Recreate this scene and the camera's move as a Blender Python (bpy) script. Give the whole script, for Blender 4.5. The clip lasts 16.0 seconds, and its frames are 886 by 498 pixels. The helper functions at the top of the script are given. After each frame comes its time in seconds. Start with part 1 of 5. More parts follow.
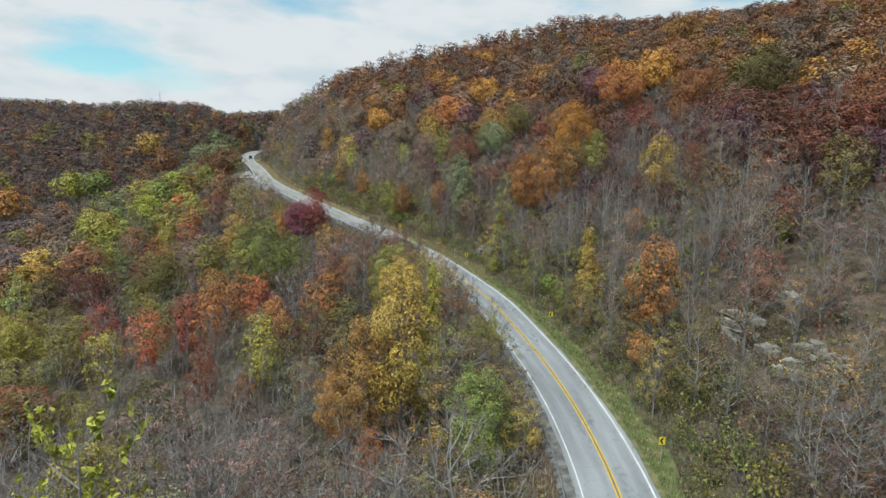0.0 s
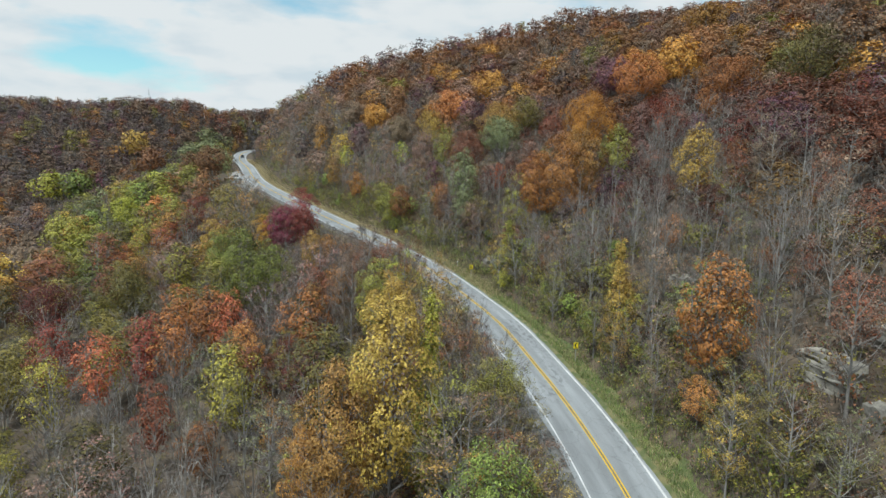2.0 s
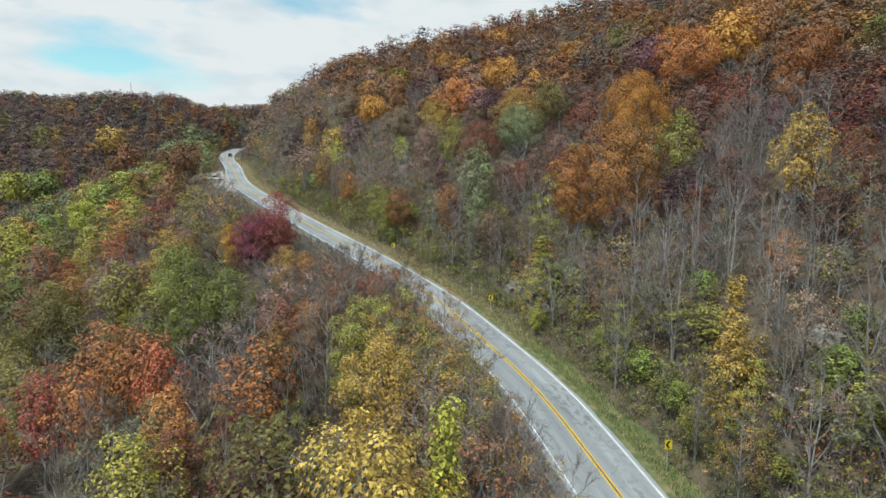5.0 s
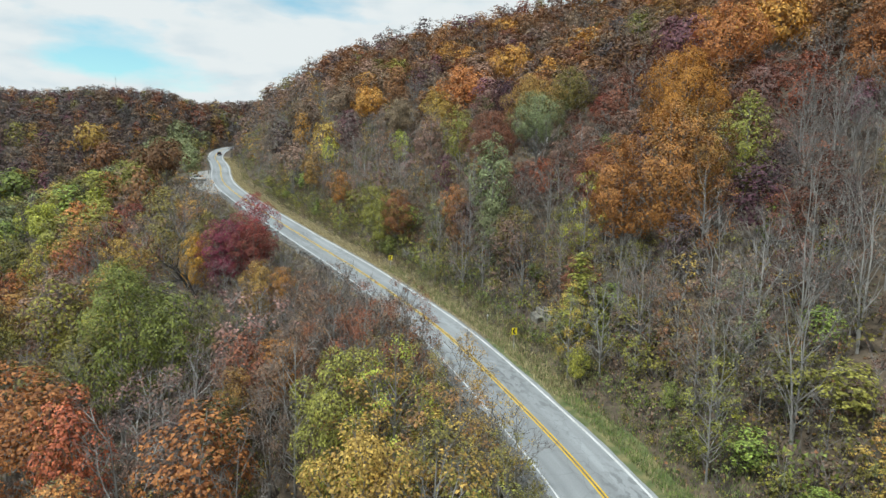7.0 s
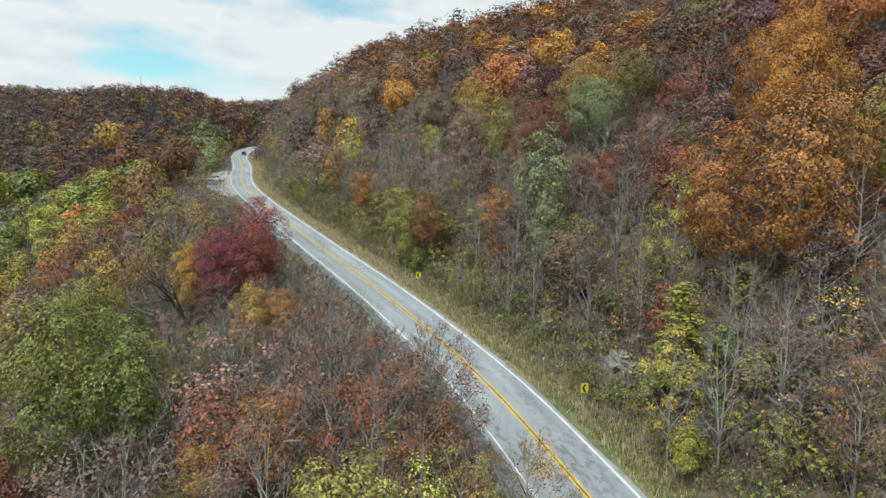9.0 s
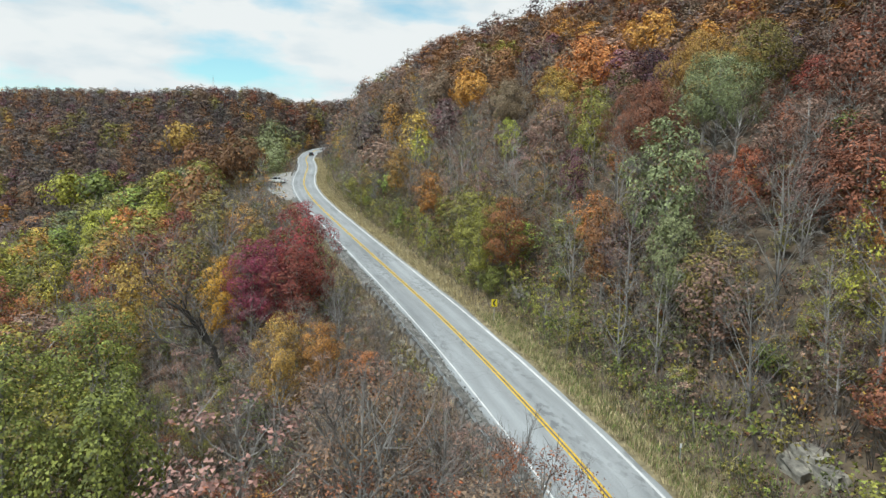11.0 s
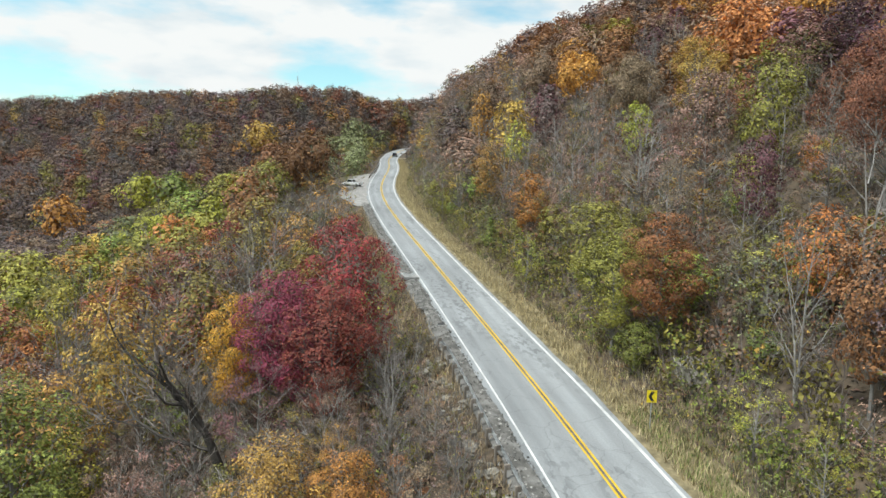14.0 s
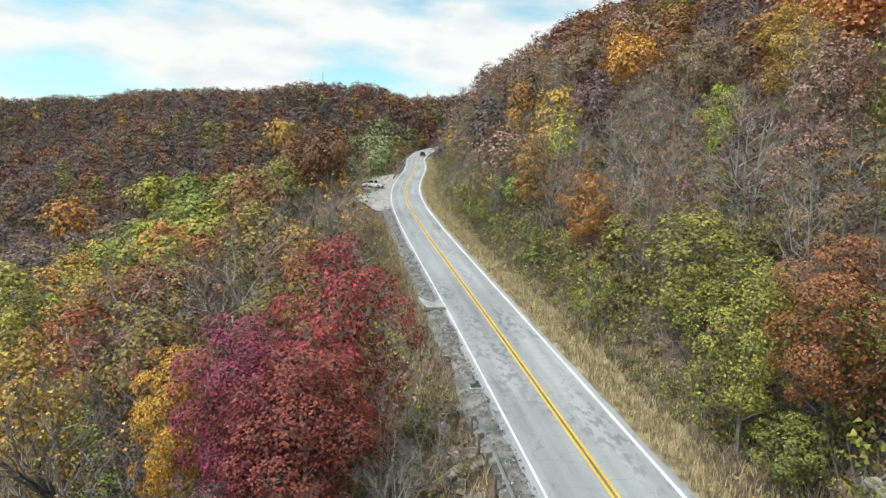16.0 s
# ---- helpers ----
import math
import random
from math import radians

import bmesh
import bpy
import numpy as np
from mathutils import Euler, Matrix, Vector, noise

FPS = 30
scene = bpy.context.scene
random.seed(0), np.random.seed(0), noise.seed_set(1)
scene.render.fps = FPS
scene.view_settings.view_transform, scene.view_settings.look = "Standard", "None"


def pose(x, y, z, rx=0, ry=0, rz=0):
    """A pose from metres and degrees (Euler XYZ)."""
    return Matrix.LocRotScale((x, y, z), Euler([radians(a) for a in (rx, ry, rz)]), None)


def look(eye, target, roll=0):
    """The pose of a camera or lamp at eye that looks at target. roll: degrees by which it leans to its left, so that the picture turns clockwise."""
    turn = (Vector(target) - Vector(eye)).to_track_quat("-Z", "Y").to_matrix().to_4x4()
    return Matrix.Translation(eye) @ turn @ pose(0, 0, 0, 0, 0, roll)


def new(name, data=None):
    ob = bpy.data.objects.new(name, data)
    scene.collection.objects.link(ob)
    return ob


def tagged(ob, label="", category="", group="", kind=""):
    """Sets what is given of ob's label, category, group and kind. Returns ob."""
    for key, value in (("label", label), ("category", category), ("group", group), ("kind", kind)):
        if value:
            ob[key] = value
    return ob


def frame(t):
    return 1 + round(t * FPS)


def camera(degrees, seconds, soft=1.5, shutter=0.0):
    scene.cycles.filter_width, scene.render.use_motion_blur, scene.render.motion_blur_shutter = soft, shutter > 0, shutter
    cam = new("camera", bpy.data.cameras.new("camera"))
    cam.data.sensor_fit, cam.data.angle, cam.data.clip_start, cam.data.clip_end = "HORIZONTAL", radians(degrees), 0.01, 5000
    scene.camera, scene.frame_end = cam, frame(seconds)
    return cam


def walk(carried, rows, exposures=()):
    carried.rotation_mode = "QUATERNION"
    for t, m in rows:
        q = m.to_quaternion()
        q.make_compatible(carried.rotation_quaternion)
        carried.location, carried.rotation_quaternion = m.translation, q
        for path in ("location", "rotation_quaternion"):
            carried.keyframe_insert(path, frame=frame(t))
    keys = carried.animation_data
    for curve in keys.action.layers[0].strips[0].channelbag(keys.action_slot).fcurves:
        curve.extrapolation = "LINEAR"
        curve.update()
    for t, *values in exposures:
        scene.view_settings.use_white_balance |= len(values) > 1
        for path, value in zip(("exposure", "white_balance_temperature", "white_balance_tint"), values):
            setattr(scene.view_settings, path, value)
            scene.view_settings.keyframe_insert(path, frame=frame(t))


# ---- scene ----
TILT, LEAN = -6.92, 1.37
ROWS = [
    (0.0, 0.00, 0.00, 42.75, 0.00), (0.5, 0.05, 4.17, 42.74, 0.02), (1.0, 0.07, 8.41, 42.73, 0.06),
    (1.5, 0.03, 12.72, 42.72, 0.11), (2.0, -0.09, 17.12, 42.79, 0.11), (2.5, -0.21, 21.59, 42.89, 0.11),
    (3.0, -0.34, 26.19, 42.99, 0.16), (3.5, -0.50, 30.95, 43.00, 0.23), (4.0, -0.70, 35.79, 42.95, 0.30),
    (6.5, -2.28, 60.09, 42.64, 0.38), (7.0, -2.52, 64.77, 42.62, 0.39), (7.5, -2.72, 69.32, 42.61, 0.67),
    (8.0, -2.96, 73.75, 42.55, 1.19), (8.5, -3.26, 78.12, 42.51, 2.02), (9.0, -3.74, 82.45, 42.46, 3.33),
    (11.5, -7.02, 103.53, 42.37, 11.53), (12.0, -7.99, 107.76, 42.38, 13.15), (12.5, -9.04, 111.98, 42.40, 14.73),
    (13.0, -10.16, 116.13, 42.40, 16.11), (13.5, -11.35, 120.21, 42.34, 17.18), (14.0, -12.68, 124.22, 42.30, 18.09),
    (14.5, -14.04, 128.21, 42.31, 18.98), (15.0, -15.40, 132.17, 42.27, 19.81), (15.5, -16.81, 136.04, 42.23, 20.40),
    (16.0, -18.25, 139.89, 42.19, 20.85),
]


def aim(x, y, z, yaw):
    a, b = radians(yaw), radians(TILT)
    return look((x, y, z), (x - math.sin(a) * math.cos(b), y + math.cos(a) * math.cos(b), z + math.sin(b)), LEAN)


cam = camera(71.49, 16.0)
walk(cam, [(t, aim(x, y, z, yaw)) for t, x, y, z, yaw in ROWS], ((0.0, -0.4, 6050, 5), (6.5, -0.3, 6100, 4), (11.5, -0.22, 6200, 5), (16.0, -0.08, 6400, 7)))

# ---- sky, sun, exposure ----
world = bpy.data.worlds.new("world")
scene.world = world
world.use_nodes = True
wn, wl = world.node_tree.nodes, world.node_tree.links
wn.clear()
w_out = wn.new("ShaderNodeOutputWorld")
sky = wn.new("ShaderNodeTexSky")
sky.sky_type = "NISHITA"
sky.sun_disc = False
sky.sun_elevation, sky.sun_rotation = radians(61), radians(223)
bg_sky = wn.new("ShaderNodeBackground")
bg_sky.inputs["Strength"].default_value = 0.2
bg_cloud = wn.new("ShaderNodeBackground")
bg_cloud.inputs["Strength"].default_value = 1.06
w_cyan = wn.new("ShaderNodeMix")
w_cyan.data_type, w_cyan.blend_type = "RGBA", "MULTIPLY"
w_cyan.inputs["Factor"].default_value = 1.0
w_cyan.inputs["B"].default_value = (0.95, 1.18, 1.0, 1)
w_body = wn.new("ShaderNodeTexNoise")
w_body.inputs["Scale"].default_value, w_body.inputs["Detail"].default_value = 9.0, 8
w_shade = wn.new("ShaderNodeValToRGB")
w_shade.color_ramp.elements[0].color, w_shade.color_ramp.elements[1].color = (0.80, 0.86, 0.89, 1), (0.98, 0.975, 0.96, 1)
w_shade.color_ramp.elements[0].position, w_shade.color_ramp.elements[1].position = 0.34, 0.56
w_mix = wn.new("ShaderNodeMixShader")
w_co = wn.new("ShaderNodeTexCoord")
w_map = wn.new("ShaderNodeMapping")
w_map.inputs["Scale"].default_value = (1.0, 1.0, 3.0)
w_map.inputs["Location"].default_value = (0.35, 0.2, 0.1)
w_noise = wn.new("ShaderNodeTexNoise")
w_noise.inputs["Scale"].default_value = 3.6
w_noise.inputs["Detail"].default_value = 12
w_noise.inputs["Roughness"].default_value = 0.52
w_ramp = wn.new("ShaderNodeValToRGB")
w_ramp.color_ramp.elements[0].position, w_ramp.color_ramp.elements[1].position = 0.37, 0.52
for a, b in ((w_co.outputs["Generated"], w_map.inputs["Vector"]), (w_map.outputs[0], w_noise.inputs["Vector"]),
             (w_noise.outputs["Fac"], w_ramp.inputs["Fac"]), (w_ramp.outputs["Color"], w_mix.inputs["Fac"]),
             (w_map.outputs[0], w_body.inputs["Vector"]), (w_body.outputs["Fac"], w_shade.inputs["Fac"]), (w_shade.outputs["Color"], bg_cloud.inputs["Color"]),
             (sky.outputs["Color"], w_cyan.inputs["A"]), (w_cyan.outputs["Result"], bg_sky.inputs["Color"]), (bg_sky.outputs[0], w_mix.inputs[1]),
             (bg_cloud.outputs[0], w_mix.inputs[2]), (w_mix.outputs[0], w_out.inputs["Surface"])):
    wl.new(a, b)

sun = new("sun", bpy.data.lights.new("sun", "SUN"))
sun.data.energy, sun.data.angle, sun.data.color = 4.7, radians(11), (1.0, 0.985, 0.94)
sun.matrix_world = look((-70, -75, 190), (0, 0, 0))


# ---- materials ----
def colour(c):
    return (*c, 1.0)


def material(name, base, other=None, scale=1.0, fine=12.0, rough=0.85, metal=0.0, bump=0.0, lo=0.35, hi=0.65, stretch=(1, 1, 1), spread=0.0, islands=0.0, third=None):
    """A surface of two mottled colours, with fine grain, relief, and a spread of lightness from object to object or island to island."""
    m = bpy.data.materials.new(name)
    m.use_nodes = True
    n, l = m.node_tree.nodes, m.node_tree.links
    b = n["Principled BSDF"]
    b.inputs["Roughness"].default_value, b.inputs["Metallic"].default_value = rough, metal
    co = n.new("ShaderNodeTexCoord")
    mp = n.new("ShaderNodeMapping")
    mp.inputs["Scale"].default_value = stretch
    l.new(co.outputs["Object"], mp.inputs["Vector"])
    out = None
    if other:
        big = n.new("ShaderNodeTexNoise")
        big.inputs["Scale"].default_value, big.inputs["Detail"].default_value = scale, 6
        l.new(mp.outputs[0], big.inputs["Vector"])
        r = n.new("ShaderNodeValToRGB")
        r.color_ramp.elements[0].color, r.color_ramp.elements[1].color = colour(base), colour(other)
        r.color_ramp.elements[0].position, r.color_ramp.elements[1].position = lo, hi
        if third:
            e = r.color_ramp.elements.new((lo + hi) / 2)
            e.color = colour(third)
        l.new(big.outputs["Fac"], r.inputs["Fac"])
        out = r.outputs["Color"]
    else:
        rgb = n.new("ShaderNodeRGB")
        rgb.outputs[0].default_value = colour(base)
        out = rgb.outputs[0]
    small = n.new("ShaderNodeTexNoise")
    small.inputs["Scale"].default_value, small.inputs["Detail"].default_value = fine, 4
    l.new(mp.outputs[0], small.inputs["Vector"])
    hs = n.new("ShaderNodeHueSaturation")
    val = n.new("ShaderNodeMapRange")
    val.inputs["From Min"].default_value, val.inputs["From Max"].default_value = 0.25, 0.75
    val.inputs["To Min"].default_value, val.inputs["To Max"].default_value = 0.8, 1.2
    l.new(small.outputs["Fac"], val.inputs["Value"])
    v = val.outputs[0]
    for amount, node, socket in ((spread, "ShaderNodeObjectInfo", "Random"), (islands, "ShaderNodeNewGeometry", "Random Per Island")):
        if amount:
            src = n.new(node)
            mr = n.new("ShaderNodeMapRange")
            mr.inputs["To Min"].default_value, mr.inputs["To Max"].default_value = 1 - amount, 1 + amount
            l.new(src.outputs[socket], mr.inputs["Value"])
            mul = n.new("ShaderNodeMath")
            mul.operation = "MULTIPLY"
            l.new(v, mul.inputs[0])
            l.new(mr.outputs[0], mul.inputs[1])
            v = mul.outputs[0]
    l.new(v, hs.inputs["Value"])
    l.new(out, hs.inputs["Color"])
    l.new(hs.outputs["Color"], b.inputs["Base Color"])
    if bump:
        bp = n.new("ShaderNodeBump")
        bp.inputs["Strength"].default_value, bp.inputs["Distance"].default_value = bump, 0.05
        l.new(small.outputs["Fac"], bp.inputs["Height"])
        l.new(bp.outputs[0], b.inputs["Normal"])
    return m


def leaf_material(name, base, other, hue=0.02, grain=1.5):
    """Thin leaves: each leaf has its own lightness and hue, drifting from tree to tree; some light shines through."""
    m = bpy.data.materials.new(name)
    m.use_nodes = True
    n, l = m.node_tree.nodes, m.node_tree.links
    b, out = n["Principled BSDF"], n["Material Output"]
    b.inputs["Roughness"].default_value = 0.7
    geo, info, co = n.new("ShaderNodeNewGeometry"), n.new("ShaderNodeObjectInfo"), n.new("ShaderNodeTexCoord")
    patch = n.new("ShaderNodeTexNoise")
    patch.inputs["Scale"].default_value, patch.inputs["Detail"].default_value = 0.35, 2
    l.new(co.outputs["Object"], patch.inputs["Vector"])
    add = n.new("ShaderNodeMath")
    add.operation = "ADD"
    l.new(geo.outputs["Random Per Island"], add.inputs[0])
    l.new(patch.outputs["Fac"], add.inputs[1])
    mr = n.new("ShaderNodeMapRange")
    mr.inputs["From Min"].default_value, mr.inputs["From Max"].default_value = 0.4, 1.25
    l.new(add.outputs[0], mr.inputs["Value"])
    mix = n.new("ShaderNodeMix")
    mix.data_type = "RGBA"
    mix.inputs["A"].default_value, mix.inputs["B"].default_value = colour(base), colour(other)
    l.new(mr.outputs[0], mix.inputs["Factor"])
    hs = n.new("ShaderNodeHueSaturation")
    hr = n.new("ShaderNodeMapRange")
    hr.inputs["To Min"].default_value, hr.inputs["To Max"].default_value = 0.5 - hue, 0.5 + hue
    l.new(info.outputs["Random"], hr.inputs["Value"])
    l.new(hr.outputs[0], hs.inputs["Hue"])
    vr = n.new("ShaderNodeMapRange")
    vr.inputs["To Min"].default_value, vr.inputs["To Max"].default_value = 0.58, 1.42
    l.new(geo.outputs["Random Per Island"], vr.inputs["Value"])
    tint = n.new("ShaderNodeAttribute")
    tint.attribute_name = "tint"
    own = n.new("ShaderNodeMapRange")
    own.inputs["To Min"].default_value, own.inputs["To Max"].default_value = 0.8, 1.2
    l.new(info.outputs["Random"], own.inputs["Value"])
    each = n.new("ShaderNodeMath")
    each.operation = "MULTIPLY_ADD"
    each.inputs[1].default_value = 0.9
    l.new(tint.outputs["Fac"], each.inputs[0])
    l.new(own.outputs[0], each.inputs[2])
    both = n.new("ShaderNodeMath")
    both.operation = "MULTIPLY"
    l.new(each.outputs[0], both.inputs[0])
    l.new(vr.outputs[0], both.inputs[1])
    speck = n.new("ShaderNodeTexNoise")
    speck.inputs["Scale"].default_value, speck.inputs["Detail"].default_value = grain, 3
    l.new(co.outputs["Object"], speck.inputs["Vector"])
    sr = n.new("ShaderNodeMapRange")
    sr.inputs["From Min"].default_value, sr.inputs["From Max"].default_value = 0.3, 0.7
    sr.inputs["To Min"].default_value, sr.inputs["To Max"].default_value = 0.58, 1.42
    l.new(speck.outputs["Fac"], sr.inputs["Value"])
    fine = n.new("ShaderNodeMath")
    fine.operation = "MULTIPLY"
    l.new(both.outputs[0], fine.inputs[0])
    l.new(sr.outputs[0], fine.inputs[1])
    l.new(fine.outputs[0], hs.inputs["Value"])
    l.new(mix.outputs["Result"], hs.inputs["Color"])
    l.new(hs.outputs["Color"], b.inputs["Base Color"])
    tr = n.new("ShaderNodeBsdfTranslucent")
    l.new(hs.outputs["Color"], tr.inputs["Color"])
    ms = n.new("ShaderNodeMixShader")
    ms.inputs["Fac"].default_value = 0.14
    l.new(b.outputs[0], ms.inputs[1])
    l.new(tr.outputs[0], ms.inputs[2])
    l.new(ms.outputs[0], out.inputs["Surface"])
    return m


LEAVES = {
    "russet": leaf_material("russet_leaves", (0.16, 0.0684, 0.0304), (0.274, 0.125, 0.0532)),
    "orange": leaf_material("orange_leaves", (0.307, 0.128, 0.0255), (0.426, 0.213, 0.0468)),
    "gold": leaf_material("gold_leaves", (0.278, 0.157, 0.0278), (0.445, 0.296, 0.0649)),
    "olive": leaf_material("olive_leaves", (0.137, 0.125, 0.0228), (0.251, 0.224, 0.0456)),
    "lime": leaf_material("lime_leaves", (0.199, 0.204, 0.0275), (0.374, 0.358, 0.0496)),
    "green": leaf_material("green_leaves", (0.1, 0.138, 0.0251), (0.218, 0.26, 0.0502)),
    "sage": leaf_material("sage_leaves", (0.114, 0.129, 0.0532), (0.213, 0.228, 0.103)),
    "crimson": leaf_material("crimson_leaves", (0.145, 0.018, 0.03), (0.30, 0.045, 0.058)),
    "scarlet": leaf_material("scarlet_leaves", (0.30, 0.092, 0.03), (0.44, 0.172, 0.058)),
    "brown": leaf_material("brown_leaves", (0.134, 0.0869, 0.0568), (0.221, 0.147, 0.0968)),
    "pink": leaf_material("pink_leaves", (0.201, 0.11, 0.0803), (0.294, 0.18, 0.134)),
    "maroon": leaf_material("maroon_leaves", (0.14, 0.038, 0.017), (0.245, 0.078, 0.034)),
    "amber": leaf_material("amber_leaves", (0.393, 0.184, 0.0175), (0.542, 0.297, 0.035)),
    # Dusky brown, cooled so distance haze sits in the far ridge's leaf colour.
    "dusk": leaf_material("haze_cooled_brown_leaves", (0.076, 0.0517, 0.0502), (0.137, 0.095, 0.0912)),
    "haze": leaf_material("grey_twig_mass", (0.076, 0.0654, 0.0654), (0.137, 0.12, 0.118)),
    "plum": leaf_material("plum_leaves", (0.0912, 0.0304, 0.0456), (0.167, 0.0684, 0.0836)),
}
LIMB = material("pale_grey_limbs", (0.16, 0.148, 0.136), (0.31, 0.296, 0.275), 0.5, 9, 0.9, spread=0.2, islands=0.25)
TWIG = material("grey_brown_twigs", (0.108, 0.0929, 0.0842), (0.216, 0.188, 0.17), 0.2, 9, 0.9, spread=0.2, islands=0.25)
LITTER = material("leaf_litter", (0.045, 0.035, 0.025), (0.13, 0.097, 0.064), 0.8, 5, 0.95, bump=0.6, third=(0.09, 0.068, 0.046))


def asphalt():
    """Weathered asphalt: wheel tracks along the lanes, mottling, darker repairs and fine cracks. u runs across, v along, in metres."""
    m = bpy.data.materials.new("worn_asphalt")
    m.use_nodes = True
    n, l = m.node_tree.nodes, m.node_tree.links
    b = n["Principled BSDF"]
    b.inputs["Roughness"].default_value = 0.82
    uv = n.new("ShaderNodeUVMap")
    sep = n.new("ShaderNodeSeparateXYZ")
    l.new(uv.outputs[0], sep.inputs[0])

    def noise_at(scale, stretch, detail=5):
        mp = n.new("ShaderNodeMapping")
        mp.inputs["Scale"].default_value = stretch
        t = n.new("ShaderNodeTexNoise")
        t.inputs["Scale"].default_value, t.inputs["Detail"].default_value = scale, detail
        l.new(uv.outputs[0], mp.inputs["Vector"])
        l.new(mp.outputs[0], t.inputs["Vector"])
        return t.outputs["Fac"]

    def remap(x, a, b2, c, d):
        r = n.new("ShaderNodeMapRange")
        for k, v in zip(("From Min", "From Max", "To Min", "To Max"), (a, b2, c, d)):
            r.inputs[k].default_value = v
        l.new(x, r.inputs["Value"])
        return r.outputs[0]

    def op(kind, x, y):
        r = n.new("ShaderNodeMath")
        r.operation = kind
        for i, v in enumerate((x, y)):
            if isinstance(v, (int, float)):
                r.inputs[i].default_value = v
            else:
                l.new(v, r.inputs[i])
        return r.outputs[0]

    tracks = op("COSINE", op("MULTIPLY", sep.outputs["X"], 3.9), 0.0)
    v = remap(noise_at(0.12, (1.6, 0.5, 1)), 0.3, 0.7, 0.85, 1.12)
    v = op("MULTIPLY", v, remap(tracks, -1, 1, 0.93, 1.07))
    v = op("MULTIPLY", v, remap(noise_at(0.9, (2.2, 0.22, 1)), 0.3, 0.7, 0.90, 1.08))
    v = op("MULTIPLY", v, remap(noise_at(9, (1, 1, 1)), 0.3, 0.7, 0.92, 1.08))
    worn = remap(noise_at(0.16, (1.8, 0.5, 1), 4), 0.50, 0.62, 0.0, 1.0)
    flakes = remap(noise_at(1.7, (1.25, 0.6, 1), 12), 0.50, 0.56, 0.0, 1.0)
    v = op("MULTIPLY", v, remap(op("MULTIPLY", worn, flakes), 0.0, 1.0, 1.0, 0.66))
    v = op("MULTIPLY", v, remap(noise_at(0.35, (0.8, 0.09, 1), 6), 0.35, 0.65, 0.86, 1.1))
    vor = n.new("ShaderNodeTexVoronoi")
    vor.feature = "DISTANCE_TO_EDGE"
    vor.inputs["Scale"].default_value = 0.42
    add = n.new("ShaderNodeVectorMath")
    add.operation = "ADD"
    wob = n.new("ShaderNodeTexNoise")
    wob.inputs["Scale"].default_value = 0.8
    l.new(uv.outputs[0], wob.inputs["Vector"])
    l.new(uv.outputs[0], add.inputs[0])
    l.new(wob.outputs["Color"], add.inputs[1])
    l.new(add.outputs[0], vor.inputs["Vector"])
    crack = remap(vor.outputs["Distance"], 0.004, 0.016, 0.82, 1.0)
    gate = remap(noise_at(0.09, (1, 0.6, 1), 2), 0.46, 0.56, 1.0, 0.0)
    v = op("MULTIPLY", v, op("MAXIMUM", crack, gate))
    col = n.new("ShaderNodeVectorMath")
    col.operation = "SCALE"
    col.inputs[0].default_value = (0.262, 0.273, 0.279)
    l.new(v, col.inputs["Scale"])
    l.new(col.outputs[0], b.inputs["Base Color"])
    bp = n.new("ShaderNodeBump")
    bp.inputs["Strength"].default_value, bp.inputs["Distance"].default_value = 0.25, 0.02
    l.new(noise_at(22, (1, 1, 1), 3), bp.inputs["Height"])
    l.new(bp.outputs[0], b.inputs["Normal"])
    return m


ASPHALT = asphalt()
WHITE = material("white_road_paint", (0.48, 0.48, 0.472), (0.64, 0.64, 0.632), 0.6, 10, 0.7)
YELLOW = material("yellow_road_paint", (0.54, 0.345, 0.01), (0.66, 0.43, 0.016), 0.6, 10, 0.7)
SEAM = material("brown_road_grime", (0.10, 0.085, 0.075), (0.17, 0.15, 0.135), 0.7, 8, 0.9)


# ---- the lie of the land ----
ROAD = ((-30, -60, 1.0), (-12, -30, 5.0), (2, -5, 8.3), (9.6, 15, 10.6), (13.8, 31.4, 12.59), (15.9, 48.5, 14.64), (15.8, 62.7, 16.34),
        (14.2, 77.0, 18.07), (11.5, 91.2, 19.74), (8.2, 105.5, 21.36), (3.3, 119.7, 22.85), (-2.4, 134.0, 24.38), (-9.5, 148.2, 25.87),
        (-17.2, 162.5, 27.27), (-25.2, 176.7, 28.52), (-33.4, 191.0, 29.81), (-43.6, 208.1, 31.71), (-55.4, 228.0, 33.94))
ROAD = ROAD + ((-67.3, 249.4, 36.20), (-77.7, 270.8, 38.34), (-86.4, 292.1, 40.60), (-94.4, 313.5, 42.81), (-103.1, 334.9, 45.05),
               (-113.7, 359.1, 47.66), (-122.0, 384.5, 50.8), (-126, 404, 53.2), (-125.5, 422, 55.4), (-118, 440, 57.2), (-104, 452, 58.6), (-90, 459, 59.6))


def spline(knots, step):
    """A smooth line through the knots, in even steps."""
    k = np.array(knots, float)
    k = np.vstack([2 * k[0] - k[1], k, 2 * k[-1] - k[-2]])
    out = []
    for i in range(1, len(k) - 2):
        n = max(2, int(np.linalg.norm(k[i + 1] - k[i]) / step))
        for u in np.arange(n) / n:
            a, b, c, d = k[i - 1:i + 3]
            out.append(0.5 * (2 * b + (c - a) * u + (2 * a - 5 * b + 4 * c - d) * u * u + (3 * b - a - 3 * c + d) * u ** 3))
    out.append(k[-2])
    return np.array(out)


